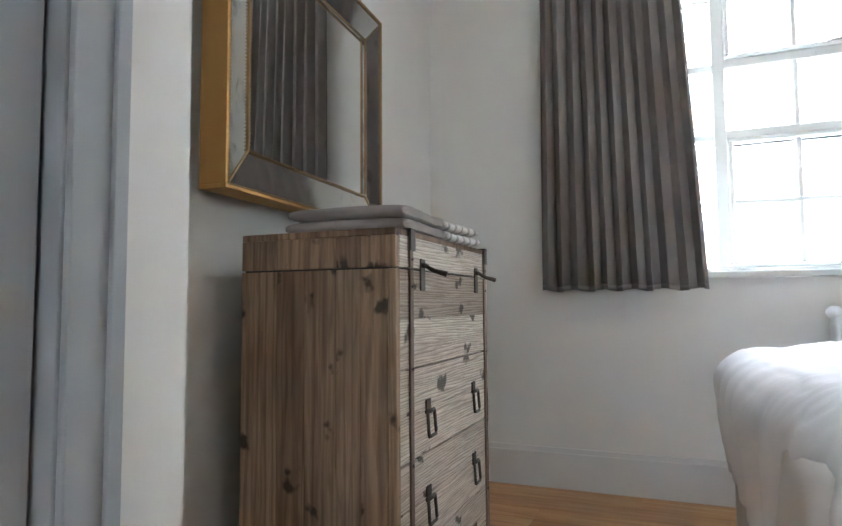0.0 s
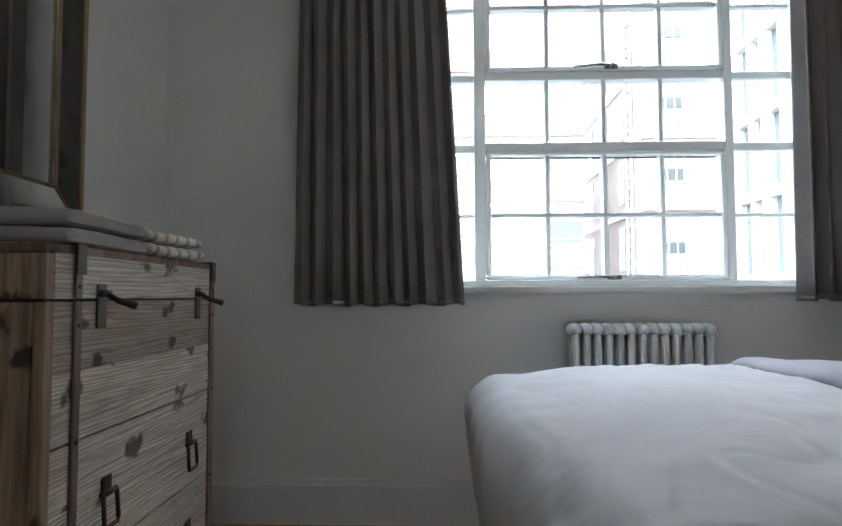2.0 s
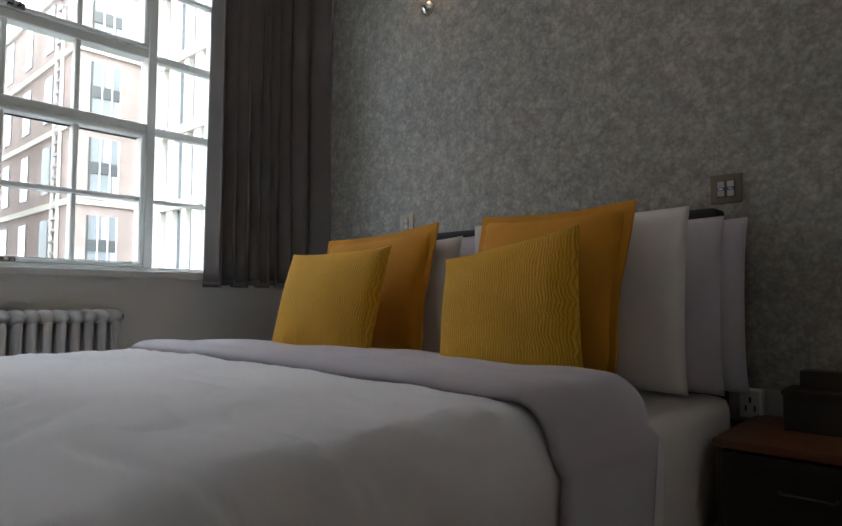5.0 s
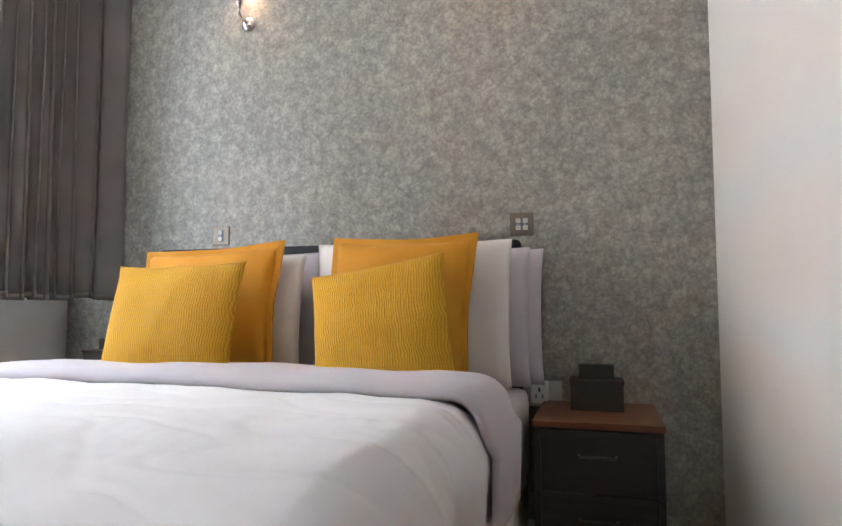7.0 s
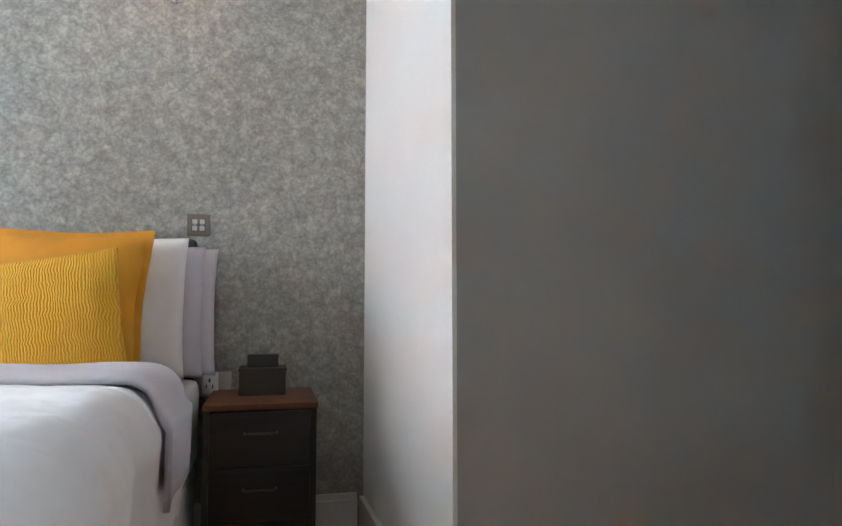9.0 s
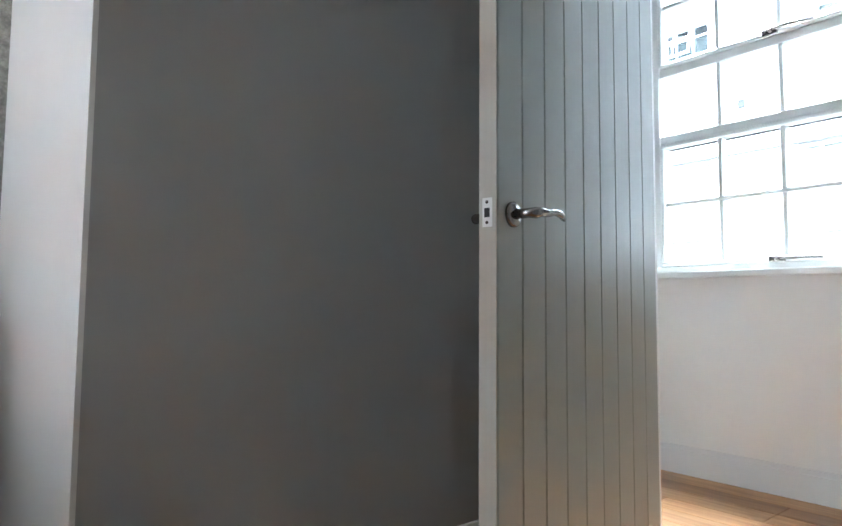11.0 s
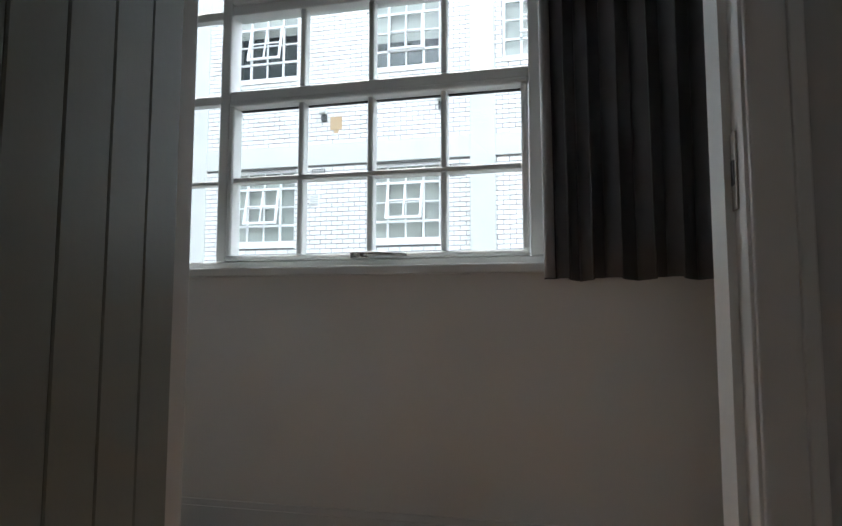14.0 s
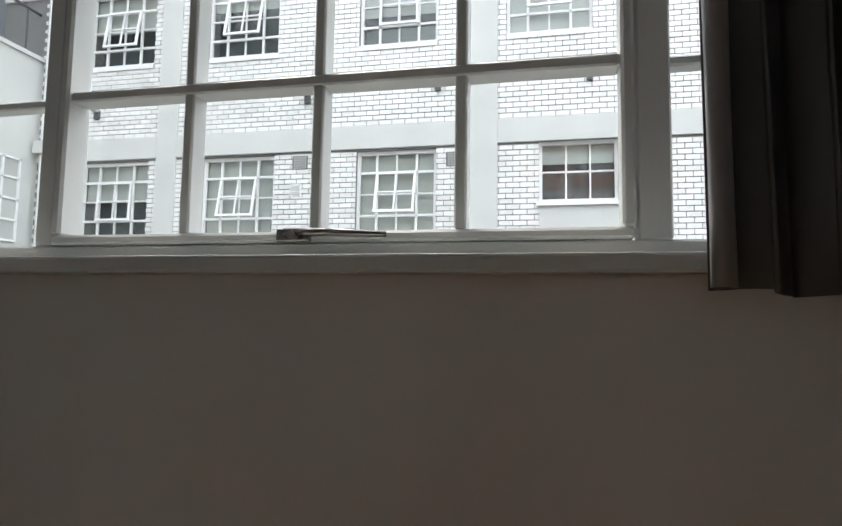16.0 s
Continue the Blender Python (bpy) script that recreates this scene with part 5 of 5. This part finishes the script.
part("handrail", tube([(11.35, FY, 6.75), (11.35, -2.0, 6.75)], 0.025, 8), M_VENT, wing)
for k in range(6):
    part("rail_post", tube([(11.35, FY + 0.3 + k * 1.5, 5.8), (11.35, FY + 0.3 + k * 1.5, 6.75)], 0.02, 8), M_VENT, wing)
for k, yy in enumerate((-9.6, -7.2)):
    part("wing_window", box(11.17, yy, 2.2, 11.21, yy + 1.45, 3.75), M_BLIND, wing, "pale glazed window behind white bars")
    for zz in (2.2, 2.58, 2.97, 3.36, 3.72):
        part("wing_window_bar", box(11.14, yy, zz - 0.02, 11.18, yy + 1.45, zz + 0.02), M_WFRAME, wing)
    for q in range(5):
        part("wing_window_bar", box(11.14, yy + q * 0.3525, 2.2, 11.178, yy + 0.04 + q * 0.3525, 3.74), M_WFRAME, wing)

# north side: orange and white banded block
M_ORANGE = painted("orange_terracotta", (0.46, 0.24, 0.18), 0.8, 0.08)
M_WHITEB = painted("white_window_band", (0.78, 0.79, 0.80), 0.5, 0.06)
M_GREYGL = mat("grey_blue_window_glass", (0.13, 0.15, 0.165), 0.15)
M_LINE = mat("pale_metal_line", (0.85, 0.85, 0.85), 0.4)
M_SOFFIT = mat("mid_grey_line", (0.42, 0.42, 0.43), 0.6)
ob_ = tagged(new("office_building"), "office block with orange bands and white window strips", "building", kind="structure")
part("wall", box(-22, 30.25, -7, 7.93, 46, 21), M_WHITEB, ob_)
zo = -3.96
while zo < 20:
    part("orange_band", box(-22, 30.0, zo, 7.95, 30.4, zo + 0.98), M_ORANGE, ob_, "orange spandrel band")
    part("band_line", box(-22, 29.94, zo + 0.98, 7.97, 30.3, zo + 1.04), M_LINE, ob_)
    zw0, zw1 = zo + 1.06, zo + 2.63
    x = 7.84
    for j in range(9):
        part("grey_window", box(x - 1.68, 30.12, zw0, x, 30.3, zw1 - 0.12), M_GREYGL, ob_, "grey tinted window")
        part("window_rail", box(x - 1.68, 30.08, zw0 + 0.28, x, 30.14, zw0 + 0.33), M_LINE, ob_)
        part("window_rail", box(x - 1.68, 30.08, zw1 - 0.45, x, 30.14, zw1 - 0.40), M_LINE, ob_)
        part("panel_joint", box(x - 1.78, 30.1, zw0, x - 1.72, 30.3, zw1), M_LINE, ob_)
        for q in range(3):
            rr = 2.2 + q * 1.15
            part("window_head", box(x - rr - 0.8, 30.2, zw1 - 0.42 - 0.05 * q, x - rr, 30.26, zw1 - 0.37 - 0.05 * q), M_SOFFIT, ob_)
            part("window_foot", box(x - rr - 0.6, 30.2, zw0 + 0.3, x - rr, 30.26, zw0 + 0.34), M_SOFFIT, ob_)
        x -= 5.4
    zo += 3.10
part("roof", box(-22, 30, 20.9, 7.97, 46, 21.3), M_LINE, ob_)

M_BROWN = painted("brown_brickwork", (0.36, 0.29, 0.26), 0.85, 0.12)
M_STONE = painted("cream_stone", (0.66, 0.63, 0.56), 0.7, 0.05)
M_BLUEGL = mat("blue_grey_glass", (0.24, 0.265, 0.28), 0.12)
bb_ = tagged(new("apartment_tower"), "brown brick apartment block with pale stone string courses", "building", kind="structure")
bb_.location.x = 0.26
part("wall", box(10.45, 30.0, -7, 14.3, 43, 14.7), M_BROWN, bb_)
part("roof", box(10.3, 29.85, 14.7, 14.3, 43.1, 15.15), M_STONE, bb_, "pale stone parapet")
part("roof", box(10.9, 30.6, 15.15, 14.3, 42, 15.9), M_BROWN, bb_)
for zz in (-1.8, 1.6, 5.0, 8.35, 11.7):
    part("string_course", box(10.33, 29.85, zz - 0.1, 14.3, 30.05, zz + 0.16), M_STONE, bb_)
    part("string_course", box(10.33, 29.95, zz - 0.1, 10.5, 43.0, zz + 0.16), M_STONE, bb_)
    part("string_course", box(10.25, 29.77, zz + 0.16, 14.3, 30.05, zz + 0.26), M_STONE, bb_)
for zz in (1.75, 5.15, 8.5, 11.85):
    part("window", box(11.0, 29.95, zz + 0.3, 12.25, 30.06, zz + 2.70), M_BLUEGL, bb_, "tall blue-grey window")
    part("window_panel", box(11.0, 29.9, zz + 1.15, 12.25, 29.96, zz + 1.65), M_VENT, bb_)
    for xx in (11.0, 11.42, 11.84, 12.21):
        part("window_mullion", box(xx, 29.88, zz + 0.3, xx + 0.05, 29.96, zz + 2.70), M_LINE if xx > 11.1 else M_VENT, bb_)
    part("curtain_pane", box(11.62, 29.92, zz + 1.7, 11.84, 29.955, zz + 2.65), M_WHITEB, bb_)
    part("curtain_pane", box(12.02, 29.92, zz + 0.35, 12.2, 29.955, zz + 1.1), M_WHITEB, bb_)
    for yy in (33, 36.2, 39.4):
        part("window", box(10.40, yy, zz + 0.5, 10.5, yy + 1.1, zz + 2.7), M_BLUEGL, bb_)
    for q in range(7):
        part("lattice_tie", box(10.30, 31.6, zz + q * 0.52, 10.47, 32.3, zz + q * 0.52 + 0.12), M_SOFFIT, bb_)
part("lattice_post", box(10.28, 31.5, -7, 10.40, 31.62, 13.8), M_STONE, bb_)
part("lattice_post", box(10.28, 32.28, -7, 10.40, 32.40, 13.8), M_STONE, bb_)
part("corner_pier", box(13.75, 29.8, -7, 14.3, 30.0, 14.7), M_STONE, bb_)
cb = tagged(new("stone_building"), "cream stone building with narrow dark windows and ledges", "building", kind="structure")
part("wall", box(14.55, 10, -7, 26, 34, 17), M_GREYGL, cb, "dark tinted glass between the piers")
for zz in (-1.8, 1.6, 5.0, 8.35, 11.7, 15.1):
    part("ledge", box(14.2, 10, zz - 0.15, 14.7, 34, zz + 0.25), M_STONE, cb)
for k in range(20):
    yy = 10.4 + k * 1.2
    part("pier", box(14.3, yy, -7, 14.65, yy + (0.62 if k % 2 else 0.4), 17), M_STONE, cb)
    if k % 2:
        for zz in (0.75, 4.4, 8.1, 11.75):
            part("brown_panel", box(14.48, yy + 0.62, zz, 14.6, yy + 1.0, zz + 1.0), M_BROWN, cb)
part("window_strip", box(14.5, 10, 17, 26, 34, 17.4), M_STONE, cb)


# ---- floor boards ----
rf = random.Random(8)
y = -1.56
first_len = {}
while y < 4.88:
    x = -0.54 + rf.choice([0, -0.4, -0.8])
    while x < 3.64:
        xa, xb = max(-0.54, x), min(3.64, x + 1.2)
        if xb - xa > 0.02:
            ob = part("floor_board", box(xa + 0.0008, y + 0.0008, -0.012, xb - 0.0008, min(4.9, y + 0.14) - 0.0008, 0.0, 0.0012, 1), M_OAK, floor_base)
        x += 1.2
    y += 0.14


# ---- facade bricks ----
BL, BHH = 0.225, 0.088


def free_spans(xa, xb, za, zb):
    """The stretches of a course between pilasters, bands and windows."""
    for z0, z1 in bands:
        if min(zb, z1) - max(za, z0) > 0.004:
            return []
    cuts = [(p0, p1) for p0, p1 in pil] + [(0.49, 1.70)] * (zb > 0.9 and za < 2.7)
    cuts += [(w[0], w[1]) for w in wins if min(zb, w[3]) - max(za, w[2] - 0.09) > 0.02]
    spans, x0 = [], xa
    for c0, c1 in sorted(cuts):
        if c1 <= x0 or c0 >= xb:
            continue
        if c0 > x0:
            spans.append((x0, c0))
        x0 = max(x0, c1)
    if x0 < xb:
        spans.append((x0, xb))
    return [q for q in spans if q[1] - q[0] > 0.02]


def brick_box(bm, xa, za, xb, zb, d):
    v = [bm.verts.new(p) for p in ((xa, -0.012, za), (xb, -0.012, za), (xb, -0.012, zb), (xa, -0.012, zb),
                                   (xa + 0.003, d, za + 0.003), (xb - 0.003, d, za + 0.003), (xb - 0.003, d, zb - 0.003), (xa + 0.003, d, zb - 0.003))]
    for q in ((4, 5, 6, 7), (0, 1, 5, 4), (1, 2, 6, 5), (2, 3, 7, 6), (3, 0, 4, 7)):
        bm.faces.new([v[k] for k in q])


rest, singles, one = bmesh.new(), 0, None
r_ = 0
z = 0.9
while z < 10.2:
    x = WX0 + (BL / 2 if r_ % 2 else 0)
    while x < 11.0:
        spans = free_spans(x, x + BL, z, z + BHH) if x > -3.5 else []
        if spans == [(x, x + BL)] and singles < 300 and 2.8 < x < 8.2 and 4.15 < z < 5.5 and rb.random() < 0.9:
            if one is None:
                b1 = bmesh.new()
                brick_box(b1, 0.005, 0.0055, BL - 0.005, BHH - 0.0055, 0.0)
                one = part("brick", b1, M_GLAZED_ONE, court)
                ob = one
            else:
                ob = one.copy()
                scene.collection.objects.link(ob)
            ob.location = (x, rb.uniform(-0.001, 0.002), z)
            singles += 1
        else:
            for xa, xb in spans:
                brick_box(rest, xa + (0.005 if xa == x else 0), z + 0.0055, xb - (0.005 if xb == x + BL else 0), z + BHH - 0.0055, rb.uniform(-0.001, 0.002))
        x += BL
    z += BHH
    r_ += 1
tagged(part("brickwork", rest, M_GLAZED, court), kind="stuff")
